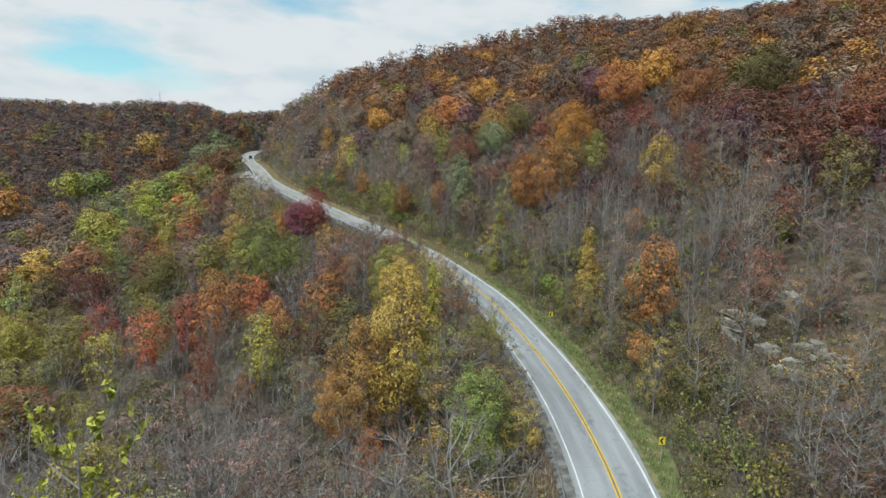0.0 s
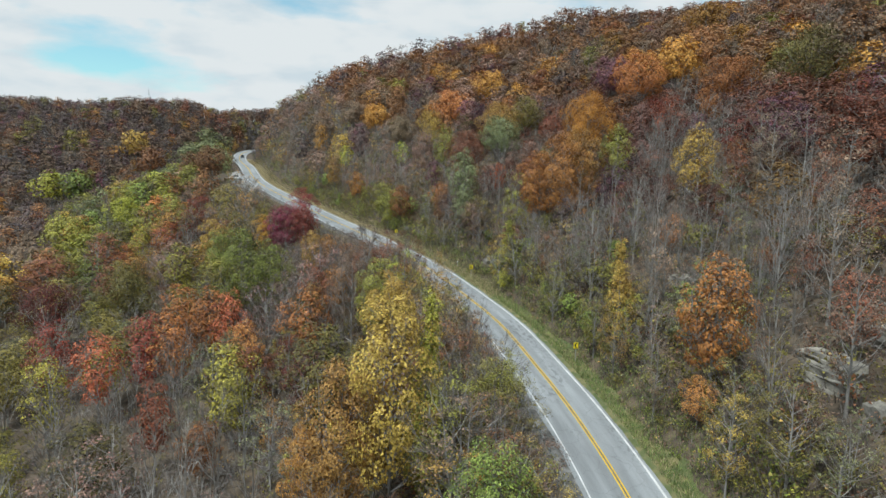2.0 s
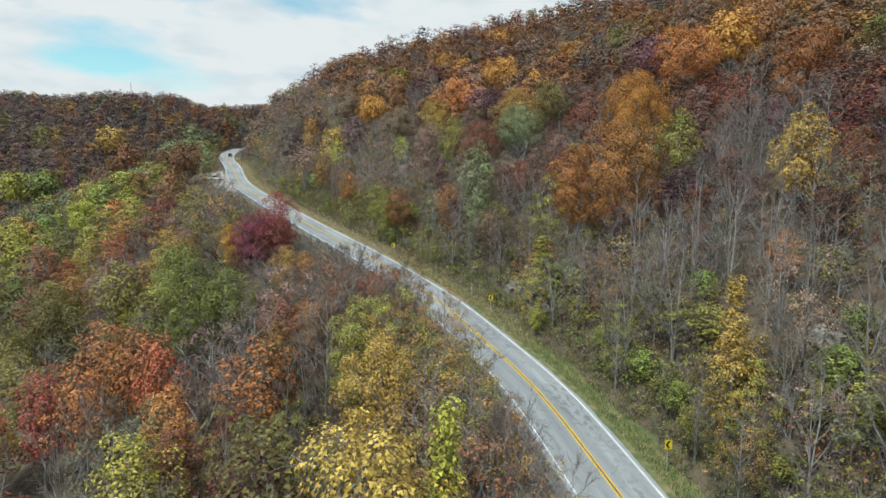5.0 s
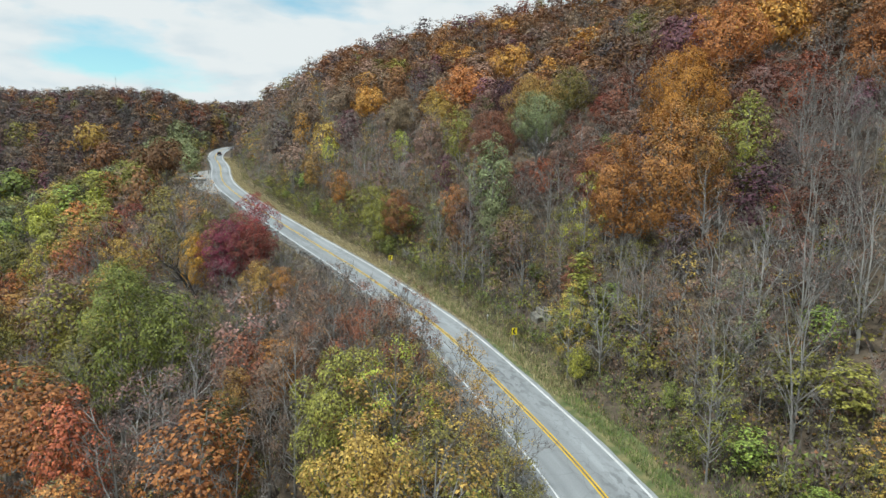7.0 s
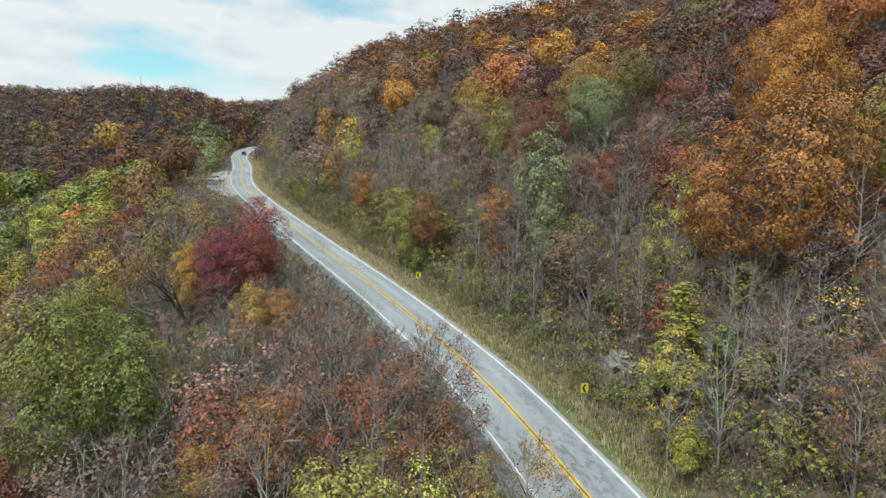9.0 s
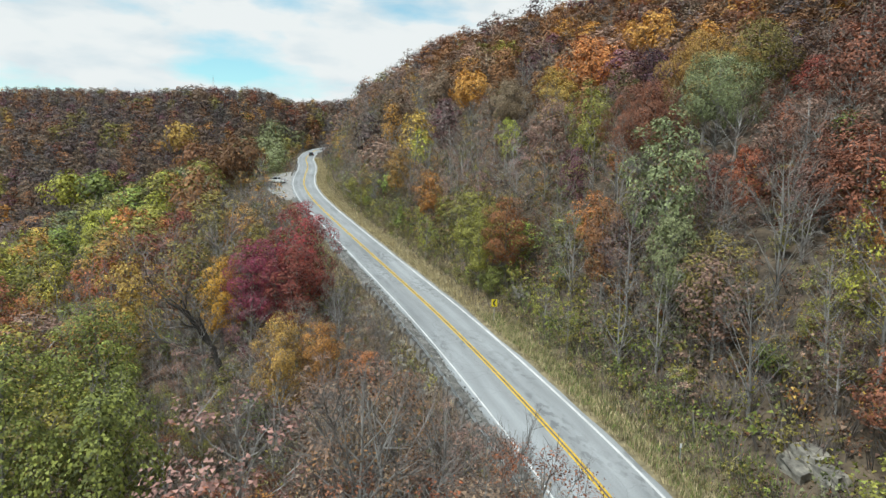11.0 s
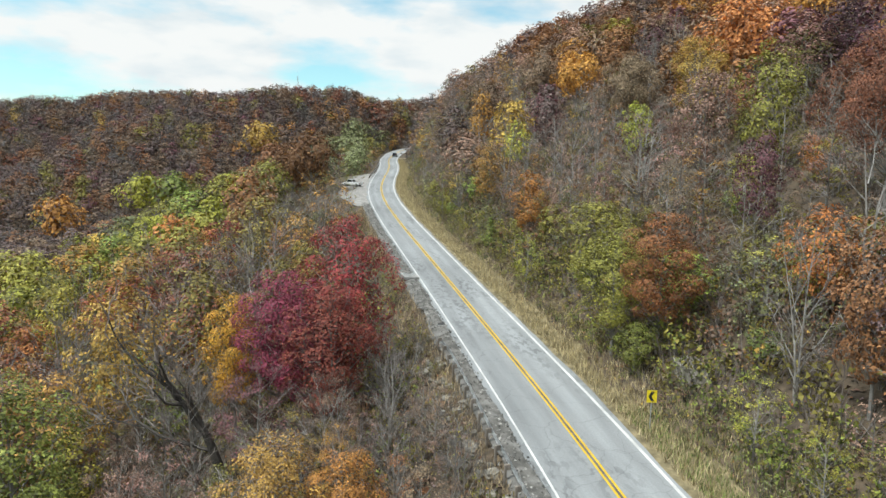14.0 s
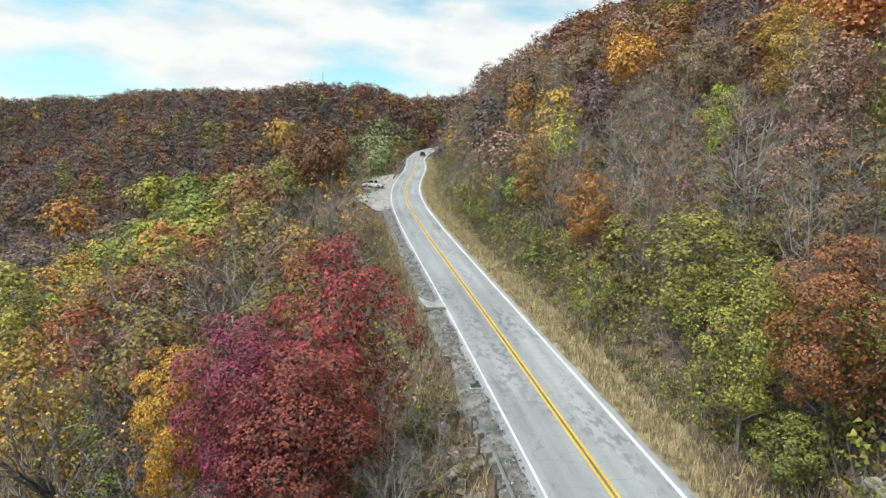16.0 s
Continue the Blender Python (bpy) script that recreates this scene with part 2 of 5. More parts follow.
LINE = spline(ROAD, 1.5)
DIRS = np.gradient(LINE[:, :2], axis=0)
DIRS /= np.linalg.norm(DIRS, axis=1)[:, None]
SIDE = np.stack([DIRS[:, 1], -DIRS[:, 0]], 1)
ALONG = np.concatenate([[0], np.cumsum(np.linalg.norm(np.diff(LINE[:, :2], axis=0), axis=1))])


def lateral(x, y):
    """Signed distance from the road's middle (uphill is positive), the road's height there and the way along it."""
    x, y = np.atleast_1d(np.asarray(x, float)), np.atleast_1d(np.asarray(y, float))
    lat, zr, al = np.empty_like(x), np.empty_like(x), np.empty_like(x)
    for a in range(0, len(x), 4000):
        dx, dy = x[a:a + 4000, None] - LINE[None, :, 0], y[a:a + 4000, None] - LINE[None, :, 1]
        i = np.argmin(dx * dx + dy * dy, axis=1)
        r = np.arange(len(i))
        u = np.clip(dx[r, i] * DIRS[i, 0] + dy[r, i] * DIRS[i, 1], -1.2, 1.2)
        side = dx[r, i] * SIDE[i, 0] + dy[r, i] * SIDE[i, 1]
        far = np.hypot(dx[r, i], dy[r, i])
        lat[a:a + 4000] = np.where(far > 8, np.sign(side) * far, side)
        zr[a:a + 4000] = np.interp(ALONG[i] + u, ALONG, LINE[:, 2])
        al[a:a + 4000] = ALONG[i] + u
    return lat, zr, al


def waves(x, y, size, seed=0.0):
    """Soft unevenness between about -1 and 1."""
    s = 6.283 / size
    return (np.sin(x * s + 1.3 * np.sin(y * s * 0.7 + seed) + seed) + np.sin(y * s * 1.13 + 1.1 * np.sin(x * s * 0.8 + 2 * seed)) + 0.6 * np.sin((x + y) * s * 2.1 + seed * 3)) / 2.6


RIDGE = np.array(((60, 510, 84), (-60, 500, 82), (-125, 490, 79), (-170, 440, 77), (-195, 412, 76), (-235, 408, 75), (-300, 425, 76.2), (-370, 370, 70), (-470, 300, 59), (-700, 200, 52)), float)


def far_ridge(x, y):
    best = np.full(len(x), -1e9)
    for a, b in zip(RIDGE[:-1], RIDGE[1:]):
        d = b[:2] - a[:2]
        u = np.clip(((x - a[0]) * d[0] + (y - a[1]) * d[1]) / (d @ d), 0, 1)
        r = np.hypot(x - a[0] - u * d[0], y - a[1] - u * d[1])
        best = np.maximum(best, a[2] + u * (b[2] - a[2]) - 0.6 * (np.sqrt(r * r + 900) - 30))
    return best


def height(x, y):
    """The ground's height."""
    shape = np.shape(x)
    x, y = np.ravel(np.asarray(x, float)), np.ravel(np.asarray(y, float))
    lat, zr, al = lateral(x, y)
    zr = zr - np.clip(zr - 52, 0, 99) * np.clip((lat - 45) / 40, 0, 1)
    bank = 1 + 0.35 * waves(al, 0 * al, 37.0, 1.0)
    up = np.interp(lat, (4.2, 5.6, 7.5, 9.5, 14, 40, 80, 125, 160, 195, 260, 900), (0, -0.25, 0.1, 1.4, 4.6, 17, 34, 54, 66, 79, 92, 20))
    steep = np.interp(lat, (4.2, 5.6, 7.5, 9.5, 14, 24, 48, 60, 90, 120, 160, 195, 260, 900), (0, -0.25, 0.3, 2.2, 9.5, 23, 36, 42.5, 52, 61.5, 70, 77, 76, 20))
    turn = np.clip((al - 330) / 110, 0, 1)
    up = up + turn * (steep - up)
    up = up + np.where((lat > 8) & (lat < 30), np.sin(np.clip((lat - 8) / 22, 0, 1) * 3.1416) * (bank - 1) * 3.0, 0)
    layby = np.interp(al, (335, 348, 392, 402), (0, 8, 8, 0))
    down = np.interp(-lat - layby, (4.6, 6.5, 13, 40, 90, 160, 900), (0, -0.9, -5.2, -17, -34, -46, -60))
    near = zr - 0.16 + np.where(lat > 0, up, down)
    rough = np.clip((np.abs(lat) - 6) / 20, 0, 1)
    near = near + rough * (0.8 * waves(x, y, 23.0) + 2.5 * np.clip((np.abs(lat) - 30) / 60, 0, 1) * waves(x, y, 90.0, 2.0))
    far = far_ridge(x, y) + 3.0 * waves(x, y, 110.0, 0.7)
    keep = np.clip((np.abs(lat) - 7) / 18, 0, 1)
    k = 9.0
    both = np.maximum(near, far) + k * 0.25 * np.maximum(0, 1 - np.abs(near - far) / k) ** 2 * 1.0
    z = near + keep * (both - near)
    out = np.clip((np.hypot(x + 80, y - 220) - 700) / 1500, 0, 1)
    z = z * (1 - out) + 20 * out
    return z.reshape(shape)


def unit(v):
    return v / (np.linalg.norm(v, axis=-1, keepdims=True) + 1e-9)


def link_mesh(name, verts, faces, mats=(), index=None, smooth=False, parent=None):
    """One mesh object from arrays of corners and of faces (all with as many corners)."""
    me = bpy.data.meshes.new(name)
    fill_mesh(me, verts, faces, mats, index, smooth)
    ob = new(name, me)
    ob.parent = parent
    return ob


def fill_mesh(me, verts, faces, mats=(), index=None, smooth=False):
    verts, faces = np.asarray(verts, np.float32), np.asarray(faces, np.int32)
    k = faces.shape[1]
    me.vertices.add(len(verts))
    me.vertices.foreach_set("co", verts.ravel())
    me.loops.add(faces.size)
    me.loops.foreach_set("vertex_index", faces.ravel())
    me.polygons.add(len(faces))
    me.polygons.foreach_set("loop_start", np.arange(len(faces), dtype=np.int32) * k)
    if index is not None:
        me.polygons.foreach_set("material_index", np.asarray(index, np.int32))
    me.polygons.foreach_set("use_smooth", np.full(len(faces), smooth))
    for m in mats:
        me.materials.append(m)
    me.update(calc_edges=True)
    return me


def grown(a, b, step, reach, factor=1.18):
    mid = np.arange(a, b + step, step)
    ext, d, s = [], 0.0, step
    while d < reach:
        s *= factor
        d += s
        ext.append(d)
    ext = np.array(ext)
    return np.concatenate([a - ext[::-1], mid, mid[-1] + ext])


gx, gy = grown(-150, 110, 1.7, 2600), grown(-10, 420, 1.9, 2600)
GX, GY = np.meshgrid(gx, gy)
GZ = height(GX, GY)
nx, ny = len(gx), len(gy)
ii = (np.arange(ny - 1)[:, None] * nx + np.arange(nx - 1)[None, :]).ravel()
ground = link_mesh("ground", np.stack([GX.ravel(), GY.ravel(), GZ.ravel()], 1), np.stack([ii, ii + 1, ii + nx + 1, ii + nx], 1), [LITTER], smooth=True)
tagged(ground, "steep hillside floor of brown leaf litter under autumn woods", "ground", kind="structure")


# ---- the road ----
def ribbon(name, left, right, lift, mat, start=0, end=None, parent=None, thick=0.0, wobble=None):
    """A strip along the road between two lateral distances."""
    sl = slice(start, end)
    p, s = LINE[sl], SIDE[sl]
    n = len(p)
    l, r = np.full(n, float(left)), np.full(n, float(right))
    if wobble is not None:
        l, r = l + wobble[0][sl], r + wobble[1][sl]
    a = np.column_stack([p[:, :2] + s * l[:, None], p[:, 2] + lift])
    b = np.column_stack([p[:, :2] + s * r[:, None], p[:, 2] + lift])
    v = [a, b]
    if thick:
        v += [a - (0, 0, thick), b - (0, 0, thick)]
    v = np.vstack(v)
    i = np.arange(n - 1)
    f = [np.stack([i, i + n, i + n + 1, i + 1], 1)]
    if thick:
        f.append(np.stack([i + 2 * n, i, i + 1, i + 1 + 2 * n], 1))
        f.append(np.stack([i + n, i + 3 * n, i + 1 + 3 * n, i + 1 + n], 1))
    ob = link_mesh(name, v, np.vstack(f), [mat], parent=parent)
    layer = ob.data.uv_layers.new(name="UVMap")
    across, along = np.concatenate([l, r] * (2 if thick else 1)), np.concatenate([ALONG[sl]] * (4 if thick else 2))
    vi = np.empty(len(ob.data.loops), np.int32)
    ob.data.loops.foreach_get("vertex_index", vi)
    layer.data.foreach_set("uv", np.stack([across[vi], along[vi]], 1).astype(np.float32).ravel())
    return ob


NL = len(LINE)
rs = np.random.RandomState(4)
edge = np.convolve(rs.normal(0, 0.22, NL + 4), np.ones(3) / 3, "same")[:NL]
edge2 = np.convolve(rs.normal(0, 0.12, NL + 4), np.ones(3) / 3, "same")[:NL]
road = ribbon("road", -3.75, 3.62, 0.0, ASPHALT, thick=0.22, wobble=(edge, edge2))
tagged(road, "two-lane worn grey asphalt road curving uphill", "road", kind="structure")
for name, c in (("yellow_line", -0.15), ("yellow_line", 0.15)):
    ribbon(name, c - 0.068, c + 0.068, 0.006, YELLOW, parent=road)
ribbon("grimy_seam", -0.075, 0.075, 0.004, SEAM, parent=road)
ribbon("white_line", -3.28, -3.14, 0.006, WHITE, parent=road)
ribbon("white_line", 3.08, 3.29, 0.006, WHITE, parent=road)


STRAW = material("dry_verge_grass", (0.12, 0.096, 0.052), (0.288, 0.232, 0.132), 1.3, 6, 0.9, bump=0.7, third=(0.192, 0.16, 0.088))
TURF = material("green_verge_grass", (0.075, 0.10, 0.03), (0.20, 0.175, 0.075), 0.9, 7, 0.9, bump=0.6, third=(0.12, 0.13, 0.05))
GRAVEL = material("pale_gravel", (0.208, 0.2, 0.188), (0.336, 0.32, 0.3), 0.9, 16, 0.9, bump=0.6)
RUBBLE = material("dark_broken_gravel", (0.072, 0.0696, 0.064), (0.2, 0.194, 0.182), 1.1, 22, 0.9, bump=0.35, third=(0.124, 0.118, 0.108))
CHIPS = material("mixed_stone_chips", (0.10, 0.097, 0.09), (0.34, 0.33, 0.31), 3.0, 9, 0.9, islands=0.5)
STEEL = material("weathered_galvanised_steel", (0.384, 0.398, 0.403), (0.528, 0.542, 0.547), 1.5, 12, 0.5, metal=0.35)
TIMBER = material("grey_timber", (0.136, 0.116, 0.0952), (0.272, 0.238, 0.204), 2.0, 14, 0.9, bump=0.4, spread=0.25)
ROCK = material("grey_tan_limestone", (0.125, 0.114, 0.0988), (0.343, 0.312, 0.26), 0.7, 5, 0.9, bump=0.8, spread=0.25, third=(0.218, 0.203, 0.172))
CONCRETE = material("stained_concrete", (0.24, 0.24, 0.232), (0.36, 0.36, 0.344), 0.8, 9, 0.85, bump=0.2)
SIGN_YELLOW = material("yellow_sign_face", (0.80, 0.62, 0.02), (0.84, 0.68, 0.03), 1.0, 8, 0.45)
BLACK = material("black_paint", (0.012, 0.012, 0.012), (0.02, 0.02, 0.02), 1.0, 8, 0.5)
WHITE_PAINT = material("white_car_paint", (0.72, 0.73, 0.74), (0.78, 0.78, 0.79), 0.5, 5, 0.25)
DARK_PAINT = material("dark_car_paint", (0.02, 0.022, 0.027), (0.03, 0.032, 0.038), 0.5, 5, 0.25)
CAR_GLASS = material("dark_car_glass", (0.015, 0.018, 0.02), (0.02, 0.024, 0.026), 0.5, 5, 0.08)
RUBBER = material("tyre_rubber", (0.02, 0.02, 0.02), (0.03, 0.03, 0.03), 2, 9, 0.85)


def at_road(al, lat, lift=0.0):
    """A place beside the road, by the way along it and across it, on the ground, and the road's bearing there in degrees."""
    x = float(np.interp(al, ALONG, LINE[:, 0]) + lat * np.interp(al, ALONG, SIDE[:, 0]))
    y = float(np.interp(al, ALONG, LINE[:, 1]) + lat * np.interp(al, ALONG, SIDE[:, 1]))
    z = float(height(np.array([x]), np.array([y]))[0]) if abs(lat) > 3.7 else float(np.interp(al, ALONG, LINE[:, 2]))
    turn = math.degrees(math.atan2(-float(np.interp(al, ALONG, DIRS[:, 0])), float(np.interp(al, ALONG, DIRS[:, 1]))))
    return x, y, z + lift, turn


def part(name, bm, mat, parent=None, label="", smooth=False):
    """One mesh object from a bmesh, under a thing or a part."""
    me = bpy.data.meshes.new(name)
    for f in bm.faces:
        f.smooth = smooth
    bm.to_mesh(me)
    bm.free()
    me.materials.append(mat)
    ob = new(name, me)
    ob.parent = parent
    return tagged(ob, label)


def box(sx, sy, sz, x=0, y=0, z=0, bevel=0.0, rz=0.0):
    bm = bmesh.new()
    bmesh.ops.create_cube(bm, size=1.0, matrix=pose(x, y, z, 0, 0, rz) @ Matrix.Diagonal((sx, sy, sz, 1)))
    if bevel:
        bmesh.ops.bevel(bm, geom=bm.edges[:], offset=bevel, segments=2, affect="EDGES", clamp_overlap=True)
    return bm


def slab(outline, depth, m):
    """A flat outline (x, z) given some depth along y."""
    bm = bmesh.new()
    front = [bm.verts.new(m @ Vector((x, -depth / 2, z))) for x, z in outline]
    back = [bm.verts.new(m @ Vector((x, depth / 2, z))) for x, z in outline]
    n = len(outline)
    bm.faces.new(front)
    bm.faces.new(back[::-1])
    for i in range(n):
        bm.faces.new((front[i], back[i], back[(i + 1) % n], front[(i + 1) % n]))
    bmesh.ops.recalc_face_normals(bm, faces=bm.faces[:])
    return bm


# ---- verges, shoulder and layby ----
def strip(name, lats, mat, start, end, lift, label, wobble=0.0, seed=1, taper=0.0):
    """A sheet along the road that follows the ground."""
    r = np.random.RandomState(seed)
    al = np.arange(start, end, 1.2)
    jig = np.convolve(r.normal(0, wobble, len(al) + 6), np.ones(4) / 4, "same")[:len(al)] if wobble else np.zeros(len(al))
    rows = []
    for k, la in enumerate(lats):
        la = la + (jig if k == len(lats) - 1 else 0)
        if taper:
            la = lats[0] + (la - lats[0]) * np.clip(np.minimum(al - start, end - al) / taper, 0.12, 1) ** 0.7
        x = np.interp(al, ALONG, LINE[:, 0]) + la * np.interp(al, ALONG, SIDE[:, 0])
        y = np.interp(al, ALONG, LINE[:, 1]) + la * np.interp(al, ALONG, SIDE[:, 1])
        z = height(x, y) + lift
        if k == 0:
            z = np.interp(al, ALONG, LINE[:, 2]) - 0.06
        rows.append(np.stack([x, y, z], 1))
    n, k = len(al), len(lats)
    i = (np.arange(k - 1)[:, None] * n + np.arange(n - 1)[None]).ravel()
    f = np.stack([i, i + n, i + n + 1, i + 1], 1)
    ob = link_mesh(name, np.vstack(rows), f, [mat], smooth=True)
    return tagged(ob, label, "verge", kind="structure")


strip("verge", (3.45, 4.2, 5.0, 5.6, 6.3), STRAW, 205, 470, 0.2, "dry straw-coloured grass verge beside the asphalt", 0.9)
strip("verge", (3.45, 4.2, 5.0, 5.6, 6.3), TURF, 60, 206, 0.194, "green and brown grass verge beside the asphalt", 1.1)
strip("shoulder", (-3.5, -4.0, -4.4, -4.9, -5.3), RUBBLE, 60, 334, 0.2, "crumbling pale gravel shoulder behind the white line", 0.25, 2)
strip("layby", (-3.5, -4.6, -6.2, -7.8, -9.2, -10.0), GRAVEL, 332, 404, 0.08, "pale gravel layby beside the road", 0.6, 3, 14.0)


# ---- grass on the verge ----
def grass(name, count, lat0, lat1, al0, al1, tall, mat, label, seed):
    r = np.random.RandomState(seed)
    al, la = r.uniform(al0, al1, count), r.uniform(lat0, lat1, count)
    x = np.interp(al, ALONG, LINE[:, 0]) + la * np.interp(al, ALONG, SIDE[:, 0])
    y = np.interp(al, ALONG, LINE[:, 1]) + la * np.interp(al, ALONG, SIDE[:, 1])
    z = height(x, y) + np.where(np.abs(la) < 6.4, 0.17, 0.0)
    a, h = r.uniform(0, 6.28, count), tall * r.uniform(0.5, 1.3, count)
    w = 0.028
    p = np.stack([x, y, z], 1)
    side = np.stack([np.cos(a) * w, np.sin(a) * w, 0 * a], 1)
    tip = p + np.stack([r.normal(0, 0.28, count) * h, r.normal(0, 0.28, count) * h, h], 1)
    ob = link_mesh(name, np.stack([p - side, p + side, tip], 1).reshape(-1, 3), np.arange(3 * count).reshape(-1, 3), [mat])
    return tagged(ob, label, "grass", kind="stuff")


STRAW_BLADES = leaf_material("straw_blades", (0.274, 0.205, 0.106), (0.441, 0.357, 0.213))
GREEN_BLADES = leaf_material("green_blades", (0.0912, 0.129, 0.0304), (0.205, 0.236, 0.0684))
grass("verge_grass", 56000, 3.9, 8.8, 190, 460, 0.6, STRAW_BLADES, "tall dry straw-coloured grass along the road", 5)
grass("verge_grass", 46000, 4.2, 10.0, 70, 240, 0.42, GREEN_BLADES, "short green grass along the road", 6)
grass("verge_grass", 7000, 4.1, 6.8, 70, 210, 0.35, STRAW_BLADES, "short dry grass at the asphalt edge", 7)
grass("verge_grass", 12000, -7.6, -5.2, 70, 330, 0.7, STRAW_BLADES, "dry grass below the guardrail", 8)


# ---- guardrails ----
def guardrail(al0, al1, lat, label, rail_tilt=0.0):
    """A steel W-beam on timber posts, with its blocks."""
    x0, y0, z0, _ = at_road(al0, lat)
    root = new("guardrail")
    root.location = (x0, y0, z0)
    als = np.arange(al0, al1, 1.0)
    prof = ((0.0, -0.155), (0.07, -0.11), (0.075, -0.07), (0.01, -0.02), (0.01, 0.02), (0.075, 0.07), (0.07, 0.11), (0.0, 0.155))
    bm = bmesh.new()
    rows = []
    for k, al in enumerate(als):
        px, py, _, turn = at_road(al, lat + 0.06 * math.sin(al * 0.31))
        pz = float(np.interp(al, ALONG, LINE[:, 2])) - 0.12 + 0.62 + 0.04 * math.sin(al * 0.5) - rail_tilt * max(0, al - al1 + 5) * 0.12
        c, s_ = math.cos(radians(turn)), math.sin(radians(turn))
        rows.append([bm.verts.new((px + d * c - x0, py + d * s_ - y0, pz + h - z0)) for d, h in prof])
    for a, b in zip(rows[:-1], rows[1:]):
        for i in range(len(prof) - 1):
            bm.faces.new((a[i], a[i + 1], b[i + 1], b[i]))
    bmesh.ops.solidify(bm, geom=bm.faces[:], thickness=0.012)
    part("rail", bm, STEEL, root, "dull galvanised steel W-beam")
    post_mesh = block_mesh = None
    for al in np.arange(al0 + 0.6, al1 - 0.5, 1.95):
        px, py, pz, turn = at_road(al, lat - 0.33)
        top = float(np.interp(al, ALONG, LINE[:, 2])) - 0.12 + 0.74
        m = Matrix.Translation((px - x0, py - y0, top - z0)) @ pose(0, 0, 0, 0, 0, turn)
        if post_mesh is None:
            post = part("post", box(0.13, 0.15, 1.9, 0, 0, -0.95, 0.015), TIMBER, root)
            block = part("block", box(0.18, 0.12, 0.3, 0.17, 0, -0.14, 0.012), TIMBER, post)
            post_mesh, block_mesh = post.data, block.data
        else:
            post, block = new("post", post_mesh), new("block", block_mesh)
            post.parent, block.parent = root, post
        post.matrix_local = m
    return tagged(root, label, "guardrail")


guardrail(96, 255, -5.0, "weathered steel guardrail on grey timber posts along the drop", 1.0)
guardrail(386, 442, -4.0, "weathered steel guardrail beside the upper bend")


# ---- signs ----
def chevron_sign(al, lat):
    """A yellow warning plate with a black arrowhead, on a steel post, facing down the road."""
    x, y, z, turn = at_road(al, lat)
    zr = float(np.interp(al, ALONG, LINE[:, 2]))
    tall = zr + 2.0 - z
    root = new("chevron_sign")
    root.matrix_world = pose(x, y, z, 0, 0, turn * 0.55)
    post = part("post", box(0.06, 0.045, tall + 0.75, 0, 0.03, (tall + 0.4 - 0.35) / 2, 0.008), STEEL, root, "grey steel post")
    plate = part("plate", box(0.62, 0.012, 0.78, 0, -0.012, tall, 0.005), SIGN_YELLOW, root, "yellow reflective plate")
    arrow = ((0.16, 0.31), (-0.04, 0.31), (-0.22, 0.0), (-0.04, -0.31), (0.16, -0.31), (-0.02, 0.0))
    part("arrowhead", slab([(px, pz + tall) for px, pz in arrow[:3]] + [(px, pz + tall) for px, pz in arrow[3:]], 0.006, pose(0, -0.022, 0)), BLACK, plate, "black arrowhead")
    for dz in (-0.25, 0.25):
        bm = bmesh.new()
        bmesh.ops.create_cone(bm, cap_ends=True, segments=8, radius1=0.014, radius2=0.014, depth=0.03, matrix=pose(0.0, 0.0, 0, 90) @ Matrix.Translation((0, 0, 0)))
        bmesh.ops.translate(bm, verts=bm.verts[:], vec=(0, -0.02, tall + dz))
        part("bolt", bm, STEEL, plate)
    return tagged(root, "yellow chevron sign with black arrowhead on a steel post", "road sign", "curve signs along the road")


for al, lat in ((127.6, 5.6), (162.7, 5.5), (201.4, 5.5), (237.2, 5.1)):
    chevron_sign(al, lat)


def marker_post(al, lat):
    x, y, z, turn = at_road(al, lat)
    root = new("marker_post")
    root.matrix_world = pose(x, y, z, 0, 0, turn * 0.5)
    post = part("post", box(0.07, 0.02, 1.35, 0, 0, 0.55, 0.006), STEEL, root)
    part("reflector", box(0.16, 0.012, 0.3, 0, -0.018, 1.12, 0.004), WHITE_PAINT, root, "white reflector")
    return tagged(root, "slim roadside marker post with a white reflector", "marker post")


marker_post(209.8, 6.7)

# ---- drain and slab at the edge ----
x, y, z, turn = at_road(276.5, -4.0)
zr = float(np.interp(276.5, ALONG, LINE[:, 2]))
slab_root = new("concrete_slab")
slab_root.matrix_world = pose(x, y, zr + 0.02, 0, 0, turn)
part("slab", box(2.0, 4.2, 0.3, -0.35, 0, -0.1, 0.03), CONCRETE, slab_root)
for k in range(5):
    part("grate_bar", box(1.3, 0.07, 0.06, -0.3, -1.2 + 0.6 * k, 0.075, 0.01), STEEL, slab_root)
part("kerb", box(0.16, 4.2, 0.3, -1.28, 0, 0.1, 0.02), CONCRETE, slab_root)
tagged(slab_root, "stained concrete drain slab with steel bars beside the road", "drain")

x, y, z, turn = at_road(258.2, -4.05)
drain = new("drain_inlet")
zr = float(np.interp(258.2, ALONG, LINE[:, 2]))
drain.matrix_world = pose(x, y, zr, 0, 0, turn)
part("rim", box(0.95, 1.7, 0.25, 0, 0, -0.1, 0.03), CONCRETE, drain)
# A black plate on the rim stands for the shade inside the hole.
part("hole_shade_plate", box(0.7, 1.35, 0.02, 0, 0, 0.036, 0.0), BLACK, drain, "black plate painted as the hole's shade")
tagged(drain, "drain inlet in the broken shoulder, its dark hole a black plate", "drain")


